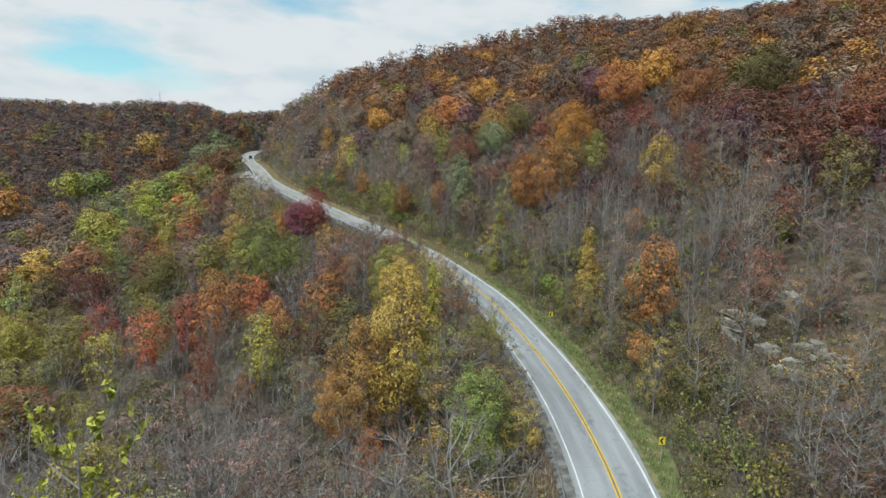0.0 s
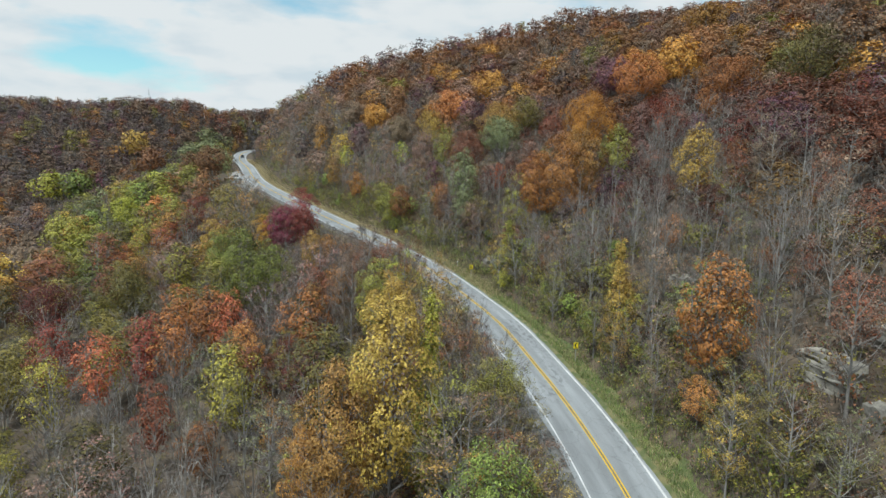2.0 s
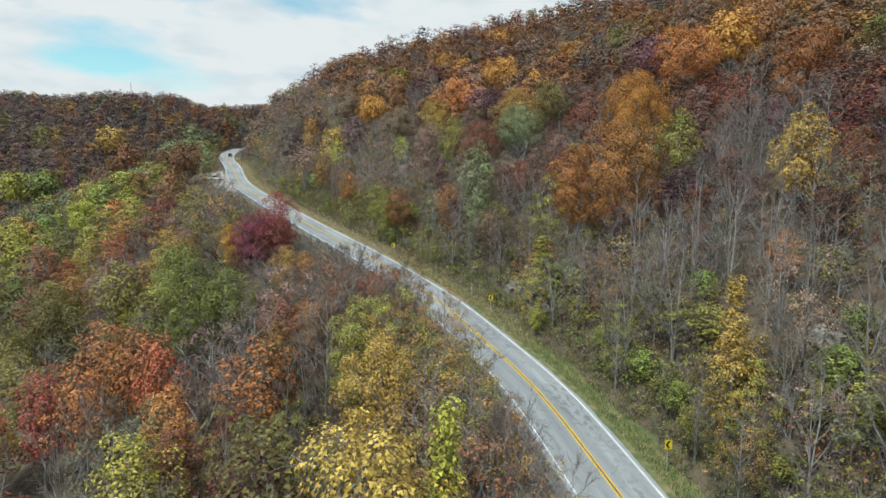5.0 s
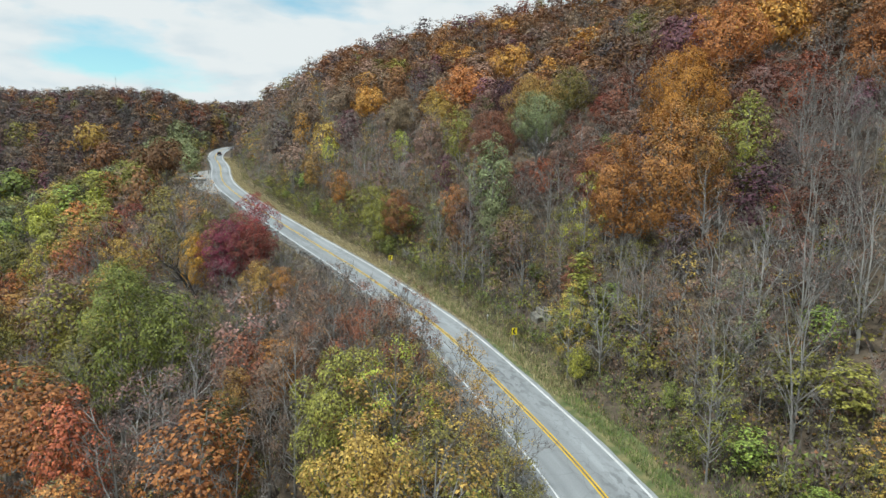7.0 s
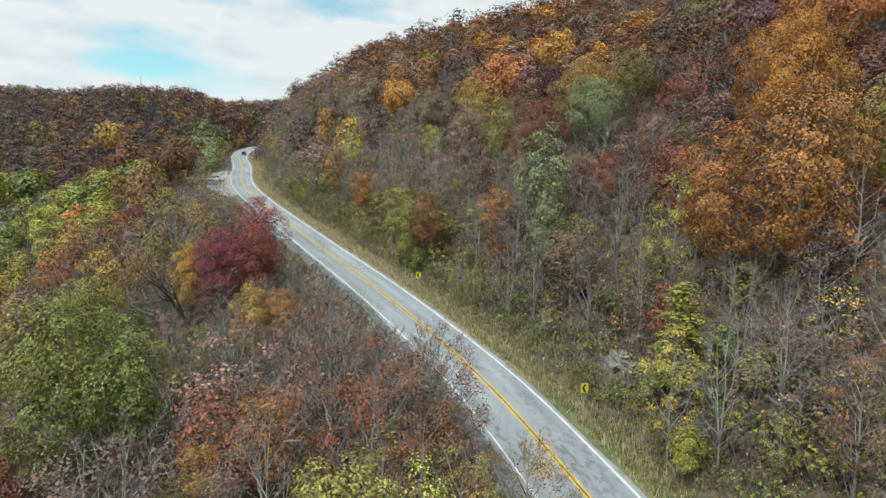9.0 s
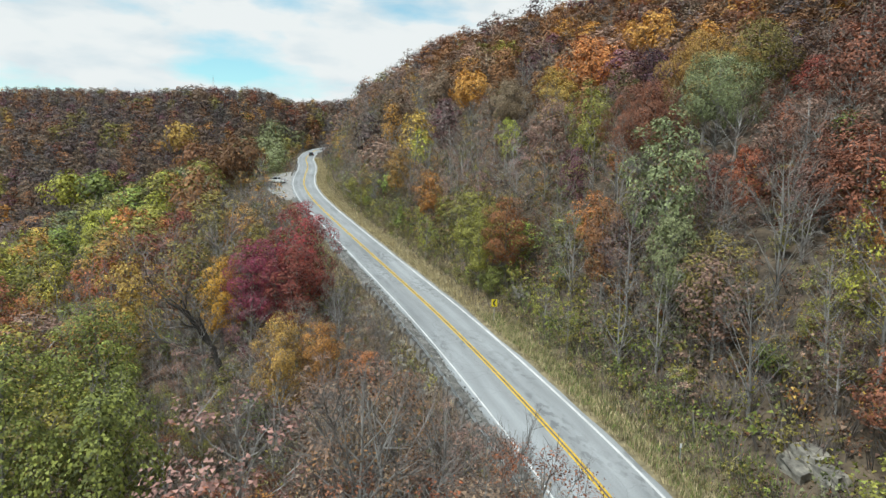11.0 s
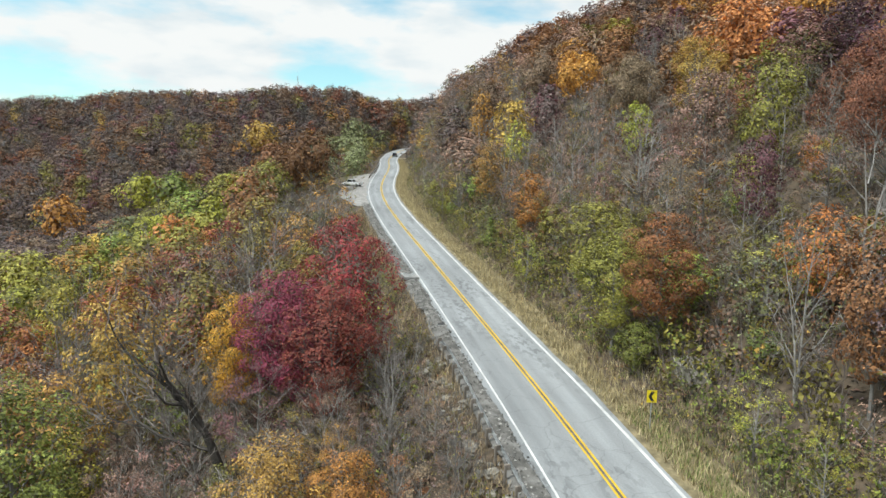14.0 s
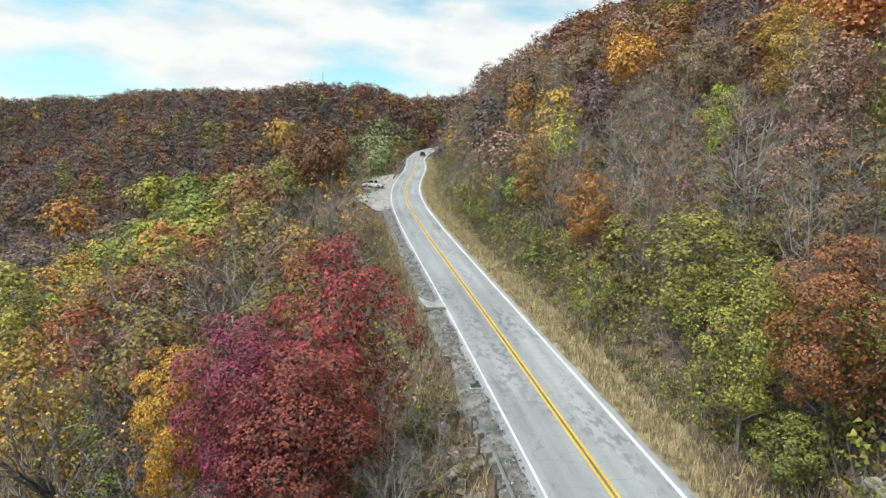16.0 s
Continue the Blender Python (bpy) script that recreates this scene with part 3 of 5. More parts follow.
# ---- rock ----
def rock_bm(r, sx, sy, sz):
    """A blocky bed of rock with broken edges."""
    bm = bmesh.new()
    bmesh.ops.create_cube(bm, size=1.0)
    bmesh.ops.subdivide_edges(bm, edges=bm.edges[:], cuts=2, use_grid_fill=True)
    for v in bm.verts:
        c = v.co
        c += Vector((r.uniform(-0.09, 0.09), r.uniform(-0.09, 0.09), r.uniform(-0.06, 0.06)))
        v.co = Vector((c.x * sx * (1 - 0.15 * abs(c.z)), c.y * sy * (1 - 0.15 * abs(c.z)), c.z * sz))
    bmesh.ops.bevel(bm, geom=[e for e in bm.edges if e.calc_face_angle(0) > 0.9], offset=0.04, segments=1, affect="EDGES", clamp_overlap=True)
    return bm


CLEARINGS = []


def outcrop(x, y, blocks, spread, big, seed, label="weathered grey-tan limestone ledges breaking out of the slope"):
    CLEARINGS.append((x, y, 5.0))
    r = random.Random(seed)
    z = float(height(np.array([x]), np.array([y]))[0])
    _, _, al = lateral(x, y)
    turn = at_road(float(al[0]), 20)[3]
    root = new("rock_outcrop")
    root.matrix_world = pose(x, y, z, 0, 0, turn + r.uniform(-8, 8))
    for k in range(blocks):
        u, w = r.uniform(-1, 1) * spread * 0.55, r.uniform(-1, 1) * spread
        sx, sy, sz = big * r.uniform(0.5, 0.9), big * r.uniform(0.7, 1.6), big * r.uniform(0.35, 0.8)
        c, s_ = math.cos(radians(turn)), math.sin(radians(turn))
        gx_, gy_ = x + u * c - w * s_, y + u * s_ + w * c
        gz_ = float(height(np.array([gx_]), np.array([gy_]))[0]) - z
        ob = part("rock", rock_bm(r, sx, sy, sz), ROCK, root)
        ob.matrix_local = pose(u, w, gz_ + sz * 0.12, r.uniform(-6, 6), r.uniform(-10, 6), r.uniform(-15, 15))
    return tagged(root, label, "rock")


outcrop(35.3, 72.5, 6, 3.0, 3.6, 1)
outcrop(37.1, 61.4, 8, 3.4, 2.5, 2)
outcrop(42.2, 77.1, 6, 2.9, 2.1, 3)
outcrop(39.6, 59.9, 6, 2.7, 2.0, 4)
outcrop(32.2, 99.0, 6, 2.8, 2.1, 5)
outcrop(18.8, 113.2, 5, 2.5, 1.3, 7)
outcrop(-8.8, 168.7, 6, 1.2, 1.6, 9)
outcrop(9.1, 136.2, 6, 1.4, 1.6, 10)


# ---- loose stones below the guardrail ----
rs = random.Random(8)
stone_meshes = []
for k in range(6):
    me = bpy.data.meshes.new("stone")
    bm = rock_bm(rs, 1.0, rs.uniform(0.9, 1.4), rs.uniform(0.6, 0.9))
    bm.to_mesh(me)
    bm.free()
    me.materials.append(ROCK)
    stone_meshes.append(me)
for k in range(210):
    al = rs.uniform(196, 256) if k < 170 else rs.uniform(100, 196)
    x, y, z, _ = at_road(al, rs.uniform(-7.0, -5.4))
    st = new("stone", stone_meshes[rs.randrange(6)])
    q = rs.uniform(0.22, 0.62)
    st.matrix_world = pose(x, y, z + 0.1 * q, rs.uniform(-20, 20), rs.uniform(-20, 20), rs.uniform(0, 360)) @ Matrix.Diagonal((q, q, q, 1))
    tagged(st, "rough grey limestone boulder below the guardrail", "stone", "stones below the guardrail")


# ---- loose gravel on the broken shoulder ----
rg = np.random.RandomState(15)
n_g = 5200
ga, gl = rg.uniform(170, 336, n_g), rg.uniform(-5.3, -3.55, n_g)
gx_, gy_ = np.interp(ga, ALONG, LINE[:, 0]) + gl * np.interp(ga, ALONG, SIDE[:, 0]), np.interp(ga, ALONG, LINE[:, 1]) + gl * np.interp(ga, ALONG, SIDE[:, 1])
gc = np.stack([gx_, gy_, np.maximum(height(gx_, gy_) + 0.2, 0)], 1)
gs = rg.uniform(0.03, 0.13, n_g)[:, None]
corner = [gc + unit(rg.normal(0, 1, (n_g, 3)) * (1, 1, 0.5) + d) * gs for d in ((1.6, 0, -0.3), (-0.8, 1.4, -0.3), (-0.8, -1.4, -0.3), (0, 0, 1.4))]
k = np.arange(n_g) * 4
chips = link_mesh("shoulder_gravel", np.stack(corner, 1).reshape(-1, 3), np.concatenate([np.stack([k + a, k + b, k + c], 1) for a, b, c in ((0, 1, 3), (1, 2, 3), (2, 0, 3))]), [CHIPS])
tagged(chips, "loose pale stones and broken asphalt on the shoulder", "gravel", kind="stuff")


# ---- mast on the far ridge ----
def radio_mast(x, y, tall):
    """A slim lattice mast: legs, rungs and a whip on top."""
    z = float(height(np.array([x]), np.array([y]))[0])
    root = new("radio_mast")
    root.location = (x, y, z)
    for k in range(3):
        a = k * 2.0944
        v, f = tube([(0.55 * math.cos(a), 0.55 * math.sin(a), -0.5), (0.22 * math.cos(a), 0.22 * math.sin(a), tall)], [0.06, 0.04], 6)
        link_mesh("leg", v, f, [STEEL], parent=root)
    for i in range(12):
        u = (i + 0.5) / 12
        r0 = 0.55 - 0.33 * u
        for k in range(3):
            a, b = k * 2.0944, (k + 1) * 2.0944
            v, f = tube([(r0 * math.cos(a), r0 * math.sin(a), tall * u), (r0 * math.cos(b), r0 * math.sin(b), tall * (u + 0.04))], [0.025, 0.025], 4)
            link_mesh("brace", v, f, [STEEL], parent=root)
    v, f = tube([(0, 0, tall - 0.5), (0, 0, tall + 2.0)], [0.04, 0.02], 6)
    link_mesh("whip", v, f, [STEEL], parent=root)
    tagged(root, "slim grey steel lattice mast on the wooded ridge", "radio mast")


# ---- vehicles ----
def vehicle(name, x, y, z, turn, paint, pickup, label):
    """A car with its front towards +y."""
    root = new(name)
    root.matrix_world = pose(x, y, z, 0, 0, turn)
    L, W = (5.4, 1.95) if pickup else (4.6, 1.85)
    low = [(-L / 2, 0.42), (-L / 2, 0.98), (-L / 2 + 0.1, 1.05), (L / 2 - 1.3, 1.05), (L / 2 - 0.2, 0.92), (L / 2, 0.75), (L / 2, 0.42)]
    body = part("body", slab(low, W, pose(0, 0, 0, 0, 0, 90)), paint, root)
    cab = [(-0.5, 1.04), (-0.35, 1.78), (0.75, 1.80), (1.35, 1.04)] if pickup else [(-2.15, 1.04), (-1.85, 1.62), (0.3, 1.66), (1.1, 1.04)]
    part("cabin", slab(cab, W * 0.86, pose(0, 0, 0, 0, 0, 90)), paint, root)
    inner = [(a * 0.9 + 0.03, 1.10 if b < 1.2 else b - 0.1) for a, b in cab]
    part("side_window", slab(inner, W * 0.86 + 0.02, pose(0, 0, 0, 0, 0, 90)), CAR_GLASS, root, "dark tinted glass")
    mid = (cab[0][0] + cab[-1][0]) / 2
    part("windscreen", slab([(cab[2][0] + 0.06, cab[2][1] - 0.1), (cab[3][0] - 0.03, 1.12), (cab[3][0] + 0.0, 1.12), (cab[2][0] + 0.10, cab[2][1] - 0.1)], W * 0.74, pose(0, 0, 0, 0, 0, 90)), CAR_GLASS, root, "dark tinted glass")
    part("rear_window", slab([(cab[1][0] - 0.06, cab[1][1] - 0.1), (cab[0][0] + 0.03, 1.12), (cab[0][0] - 0.01, 1.12), (cab[1][0] - 0.10, cab[1][1] - 0.1)], W * 0.7, pose(0, 0, 0, 0, 0, 90)), CAR_GLASS, root, "dark tinted glass")
    if pickup:
        # A flat black panel on top of the body marks the cargo bed.
        part("cargo_bed", box(W * 0.82, 1.75, 0.06, 0, -L / 2 + 1.0, 1.06, 0.01), BLACK, root, "flat black panel as the cargo bed")
    for sx in (-1, 1):
        for yy in (-L / 2 + 0.95, L / 2 - 0.95):
            bm = bmesh.new()
            bmesh.ops.create_cone(bm, cap_ends=True, segments=18, radius1=0.36, radius2=0.36, depth=0.24, matrix=pose(sx * (W / 2 - 0.08), yy, 0.36, 0, 90, 0))
            wheel = part("wheel", bm, RUBBER, root)
            bm = bmesh.new()
            bmesh.ops.create_cone(bm, cap_ends=True, segments=12, radius1=0.22, radius2=0.2, depth=0.26, matrix=pose(sx * (W / 2 - 0.075), yy, 0.36, 0, 90, 0))
            part("rim", bm, STEEL, wheel)
        part("headlight", box(0.35, 0.05, 0.16, sx * (W / 2 - 0.28), L / 2 - 0.03, 0.74, 0.02), WHITE_PAINT, root, "clear headlight")
        part("tail_light", box(0.16, 0.04, 0.3, sx * (W / 2 - 0.12), -L / 2 - 0.005, 0.82, 0.01), material("tail_light_red", (0.35, 0.01, 0.01), (0.4, 0.015, 0.015)), root, "red tail light")
    return tagged(root, label, "car")


x, y, z, turn = at_road(367.5, -7.6, 0.1)
vehicle("pickup_truck", x, y, z, turn + 62, WHITE_PAINT, True, "white pickup truck parked on the gravel layby")
x, y, z, turn = at_road(474.0, 1.6)
vehicle("car", x, y, z, turn, DARK_PAINT, False, "dark car driving uphill on the road")


# ---- trees ----
def tube(pts, radii, k):
    pts, n = np.asarray(pts, float), len(pts)
    d = pts[-1] - pts[0]
    d /= np.linalg.norm(d) + 1e-9
    a = np.cross(d, (0.31, 0.93, 0.17))
    a /= np.linalg.norm(a)
    b = np.cross(d, a)
    ang = np.arange(k) * 6.28318 / k
    ring = np.cos(ang)[:, None] * a + np.sin(ang)[:, None] * b
    v = (pts[:, None, :] + np.asarray(radii)[:, None, None] * ring[None]).reshape(-1, 3)
    i = (np.arange(n - 1)[:, None] * k + np.arange(k)[None]).ravel()
    j = (np.arange(n - 1)[:, None] * k + (np.arange(k)[None] + 1) % k).ravel()
    f = np.concatenate([np.stack([i, j, j + k], 1), np.stack([i, j + k, i + k], 1)])
    return v, f


class Soup:
    def __init__(self):
        self.v, self.f, self.m, self.n = [], [], [], 0

    def add(self, v, f, m=0):
        self.v.append(v)
        self.f.append(f + self.n)
        self.m.append(np.full(len(f), m, np.int32) if np.isscalar(m) else m)
        self.n += len(v)

    def arrays(self):
        return np.vstack(self.v), np.vstack(self.f)

    def slots(self):
        return np.concatenate(self.m)


def leaf_tris(r, centres, size, out_dir, folded=True, ruffle=0.5):
    """Small leaves, each of two folded triangles (or of one, for far trees), that face outward from their spray."""
    n = len(centres)
    nor = unit(r.normal(0, ruffle, (n, 3)) + out_dir + (0, 0, 0.25))
    a = unit(np.cross(nor, r.normal(0, 1, (n, 3))))
    b = np.cross(nor, a)
    s = (size * r.uniform(0.65, 1.35, n))[:, None]
    if not folded:
        v = np.stack([centres - a * s * 0.62, centres + a * s * 0.5 - b * s * 0.5, centres + a * s * 0.3 + b * s * 0.62], 1).reshape(-1, 3)
        return v, np.arange(3 * n).reshape(-1, 3)
    v = np.stack([centres - a * s * 0.6, centres - b * s * 0.42 + nor * s * 0.16, centres + a * s * 0.6, centres + b * s * 0.42 + nor * s * 0.16], 1).reshape(-1, 3)
    i = np.arange(n) * 4
    return v, np.concatenate([np.stack([i, i + 1, i + 2], 1), np.stack([i, i + 2, i + 3], 1)])


def strips(a, b, wide_a, wide_b, r):
    """Thin branches, each a sliver of two triangles from a to b."""
    side = unit(np.cross(b - a, r.normal(0, 1, a.shape)))
    n = len(a)
    v = np.stack([a - side * wide_a, a + side * wide_a, b + side * wide_b, b - side * wide_b], 1).reshape(-1, 3)
    i = np.arange(n) * 4
    return v, np.concatenate([np.stack([i, i + 1, i + 2], 1), np.stack([i, i + 2, i + 3], 1)])


def tree_shape(seed, tall=14.0, wide=4.2, low=0.3, clumps=26, puff=1.2, subs=4, leaves=1500, size=0.27, peak=0.45, rise=0.8, trunk_r=0.16, fine=True, cover=1.0, lean=0.5, twigs=0, twig=(0.8, 0.02), lining=0, flat=0.8, forks=1, dome=True, rough=0.32, thin=False):
    """Wood and leaves of one tree that stands at the origin. The crown is a heap of leafy sprays, each at the end of a limb."""
    r = np.random.RandomState(seed)
    wood = Soup()
    hs = np.linspace(0, 1, 6)
    stems = []
    for k in range(forks):
        a = k * 6.283 / forks + r.uniform(0, 1)
        away = (0.0 if forks == 1 else 0.34 * wide) * hs ** 1.3
        drift = np.cumsum(r.normal(0, lean * 0.3, (6, 2)), axis=0) * hs[:, None]
        stem = np.column_stack([drift[:, 0] + away * math.cos(a), drift[:, 1] + away * math.sin(a), hs * tall * (0.93 if k == 0 else r.uniform(0.75, 0.95))])
        stem[0] = (0, 0, -0.5)
        rad = trunk_r * (1 - hs * 0.86) * (1 if forks == 1 else 0.72)
        rad[0] *= 1.3
        wood.add(*(tube(stem, rad, 6) if fine else tube(stem[[0, 3, 5]], rad[[0, 3, 5]], 3)))
        stems.append(stem)
    centres, radii, outs, begin = [], [], [], []

    def outline(w):
        """The crown's half width over its height, as a share of the widest."""
        return np.sqrt(np.clip(1 - ((w - peak) / (peak * 1.12 if w < peak else (1 - peak) * 1.04)) ** 2, 0.04, 1)) if dome else max(0.12, 1 - w) ** 0.7 * min(1, 0.45 + 3 * w)

    for i in range(clumps):
        w = (i + r.uniform(0, 0.95)) / clumps
        full = wide * outline(w)
        pr = puff * r.uniform(0.6, 1.35) * (0.7 + 0.3 * full / wide)
        span = max(0.08 * wide, (full - 0.5 * pr) * r.uniform(1.1 - rough, 1.12))
        th = i * 2.4 + r.uniform(-0.45, 0.45)
        d = np.array([math.cos(th), math.sin(th), 0.0])
        stem = stems[i % forks]
        hz = tall * (low + (0.95 - low) * w)
        base = np.array([np.interp(max(0.12, (hz - span * rise) / tall), hs, stem[:, k]) for k in range(3)])
        axis = np.array([np.interp(hz / tall, hs, stem[:, k]) for k in range(3)])
        end = axis + d * span
        end[2] = hz + r.uniform(-0.3, 0.3)
        mid = base * 0.5 + end * 0.5 + (0, 0, -0.1 * span) + r.normal(0, 0.06 * span, 3)
        r0 = max(0.04, trunk_r * (1 - 0.75 * hz / tall) * 0.55)
        if fine:
            wood.add(*tube([base, mid, end], r0 * np.array([1, 0.62, 0.25]), 4))
        else:
            wood.add(*tube([base, mid, end], r0 * np.array([1, 0.62, 0.25]), 3)) if lining == 0 and not thin else wood.add(*strips(base[None], end[None], r0, r0 * 0.4, r))
        centres.append(end)
        radii.append(pr)
        outs.append(d * (0.15 + 0.85 * span / wide) + np.array([0, 0, 1.5 * (w - 0.5 * peak)]))
        begin.append(mid)
    c, pr, outs, begin = np.array(centres), np.array(radii), unit(np.array(outs)), np.array(begin)
    n = len(c)
    squash = np.array([1.0, 1.0, flat])
    k = np.repeat(np.arange(n), subs)
    e = unit(r.normal(0, 0.55, (n * subs, 3)) + outs[k] + (0, 0, 0.35))
    q = r.uniform(0.35, 1.0, (n * subs, 1))
    s0 = begin[k] + (c[k] - begin[k]) * q
    s1 = s0 + e * (pr[k] * r.uniform(0.7, 1.25, n * subs))[:, None]
    wood.add(*strips(s0, s1, 0.022 if fine else 0.03, 0.008, r))
    if twigs:
        j = r.randint(0, len(k), twigs)
        p = s0[j] + (s1[j] - s0[j]) * r.uniform(0.25, 1.0, (twigs, 1))
        te = unit(e[j] + r.normal(0, 0.5, (twigs, 3)) + (0, 0, 0.3))
        tip = p + te * twig[0] * r.uniform(0.5, 1.3, (twigs, 1))
        side = unit(np.cross(te, r.normal(0, 1, (twigs, 3)))) * twig[1]
        wood.add(np.stack([p - side, p + side, tip], 1).reshape(-1, 3), np.arange(3 * twigs).reshape(-1, 3), 1)
    crown = None
    if leaves:
        pick = np.arange(n)[r.uniform(0, 1, n) < cover] if cover < 1 else np.arange(n)
        share = pr[pick] ** 2
        k = pick[r.choice(len(pick), leaves, p=share / share.sum())]
        e = unit(r.normal(0, 1, (leaves, 3)))
        back = (e * outs[k]).sum(1) < -0.35
        e[back] *= -1
        depth = r.uniform(0.72 if lining else 0.25, 1.06, leaves)
        at = c[k] + e * squash * (pr[k] * depth)[:, None]
        crown = leaf_tris(r, at, size, 0.62 * e + 0.6 * outs[k], False, 0.3)
        if lining:
            w = r.uniform(0.04, 0.97, lining)
            th = r.uniform(0, 6.283, lining)
            d = np.column_stack([np.cos(th), np.sin(th), 0 * th])
            full = wide * np.array([outline(q) for q in w])
            core = np.column_stack([np.interp(low + (0.95 - low) * w, hs, stems[0][:, j]) for j in range(3)])
            core[:, 2] = tall * (low + (0.95 - low) * w)
            at = core + d * (full * np.sqrt(r.uniform(0.05, 0.4, lining)))[:, None]
            fill = leaf_tris(r, at, size * 1.45, d * (0.2 + 0.8 * full / wide)[:, None] + np.array([0, 0, 1.0]) * (1.5 * (w - 0.4 * peak))[:, None], False, 0.35)
            crown = np.vstack([crown[0], fill[0]]), np.vstack([crown[1], fill[1] + len(crown[0])])
    return (*wood.arrays(), wood.slots()), crown


def shape_set(kind, count, **kw):
    return [tree_shape(100 * len(kind) + 7 * i + ord(kind[0]), **kw) for i in range(count)]


BARE = dict(rise=1.25, lean=0.8, cover=0.5, forks=2, peak=0.6)
BIG = dict(tall=16.0, wide=7.2, low=0.4, peak=0.42, trunk_r=0.26, rough=0.5)
FULL = dict(wide=4.0, low=0.26, peak=0.46, rough=0.42)
AIRY = dict(wide=4.0, low=0.26, peak=0.5, cover=0.85, rough=0.42)
SPIRE = dict(wide=2.6, low=0.05, peak=0.2, dome=False)
FINE = {
    "big": shape_set("big", 3, clumps=50, puff=1.6, leaves=11000, size=0.2, lining=4500, subs=3, **BIG),
    "full": shape_set("full", 5, clumps=32, puff=1.1, leaves=3500, size=0.19, lining=1200, subs=3, **FULL),
    "airy": shape_set("airy", 4, clumps=34, puff=1.2, leaves=2300, size=0.15, twigs=420, twig=(0.7, 0.014), **AIRY),
    "bare": shape_set("bare", 5, leaves=60, wide=3.4, low=0.22, clumps=26, puff=1.4, subs=7, size=0.13, twigs=1500, twig=(1.0, 0.012), **BARE),
    "spire": shape_set("spire", 2, clumps=46, puff=0.85, leaves=4000, size=0.17, lining=900, subs=3, **SPIRE),
}
NEAREST = {
    "big": shape_set("big", 2, clumps=56, puff=1.55, leaves=19000, size=0.135, lining=6500, **BIG),
    "full": shape_set("full", 3, clumps=36, puff=1.1, leaves=8500, size=0.125, lining=2800, **FULL),
    "airy": shape_set("airy", 3, clumps=36, puff=1.2, leaves=5600, size=0.1, twigs=900, twig=(0.7, 0.012), **AIRY),
}
MID = {
    "big": shape_set("big", 3, clumps=44, puff=1.7, leaves=6000, size=0.23, lining=2200, subs=2, fine=False, **BIG),
    "full": shape_set("full", 6, clumps=24, puff=1.25, leaves=1900, size=0.225, lining=700, subs=2, fine=False, **FULL),
    "airy": shape_set("airy", 4, clumps=24, puff=1.3, leaves=1050, size=0.175, twigs=200, twig=(0.9, 0.02), fine=False, **AIRY),
    "bare": shape_set("bare", 5, leaves=40, wide=3.4, low=0.22, clumps=19, puff=1.5, subs=6, size=0.15, twigs=520, twig=(1.1, 0.02), fine=False, **BARE),
    "spire": shape_set("spire", 2, clumps=30, puff=0.95, leaves=1500, size=0.24, lining=420, subs=2, fine=False, **SPIRE),
}
DIM = {
    "big": shape_set("big", 4, clumps=36, puff=1.85, leaves=2200, size=0.42, lining=900, subs=1, fine=False, **BIG),
    "full": shape_set("full", 8, clumps=18, puff=1.45, leaves=760, size=0.38, lining=300, subs=1, fine=False, **FULL),
    "airy": shape_set("airy", 4, clumps=18, puff=1.45, leaves=480, size=0.3, twigs=110, twig=(1.1, 0.03), subs=3, fine=False, thin=True, **AIRY),
    "bare": shape_set("bare", 5, leaves=30, wide=3.5, low=0.2, clumps=14, puff=1.6, subs=5, size=0.25, twigs=260, twig=(1.3, 0.03), fine=False, thin=True, **BARE),
    "spire": shape_set("spire", 2, clumps=22, puff=1.1, leaves=520, size=0.38, lining=160, subs=1, fine=False, **SPIRE),
}
FAR = {
    "big": shape_set("big", 3, clumps=26, puff=2.3, leaves=500, size=0.75, lining=240, subs=1, fine=False, **BIG),
    "full": shape_set("full", 8, clumps=10, puff=1.7, leaves=190, size=0.6, lining=70, subs=1, fine=False, **FULL),
    "airy": shape_set("airy", 5, clumps=9, puff=1.7, leaves=160, size=0.6, lining=40, subs=1, twigs=14, twig=(1.6, 0.08), fine=False, wide=4.0, low=0.15, peak=0.52),
    "bare": shape_set("bare", 5, leaves=140, wide=3.6, low=0.15, clumps=9, puff=1.7, size=0.5, lining=40, subs=2, twigs=60, twig=(2.0, 0.08), fine=False, rise=1.2, peak=0.55),
    "spire": shape_set("spire", 2, clumps=10, puff=1.4, leaves=120, size=0.7, lining=50, subs=1, fine=False, **SPIRE),
}
LIBS = {"mid": MID, "dim": DIM, "far": FAR}
LEAF_NAMES = list(LEAVES)
BASE = {"big": 7.4, "full": 4.2, "airy": 4.2, "bare": 3.8, "spire": 2.7}
soups = {k: (Soup(), Soup(), [], []) for k in LIBS}
WORDS = {"russet": "russet-leaved", "orange": "orange-leaved", "gold": "golden-yellow", "olive": "olive-green and tan", "lime": "bright yellow-green", "green": "green-leaved",
         "sage": "pale grey-green", "crimson": "dark crimson", "scarlet": "scarlet and orange", "brown": "brown-leaved", "pink": "faded pink-brown", "plum": "plum-brown", "maroon": "maroon-red", "dusk": "dusky brown", "haze": "leafless grey", "amber": "amber-orange", "": "leafless grey"}
DENSE = {"full": "with a dense crown", "big": "with a broad dense crown", "airy": "with a thin crown", "bare": "with fine bare branches", "spire": "with a narrow crown"}
tree_meshes = {}
rp = np.random.RandomState(23)
near_count = 0


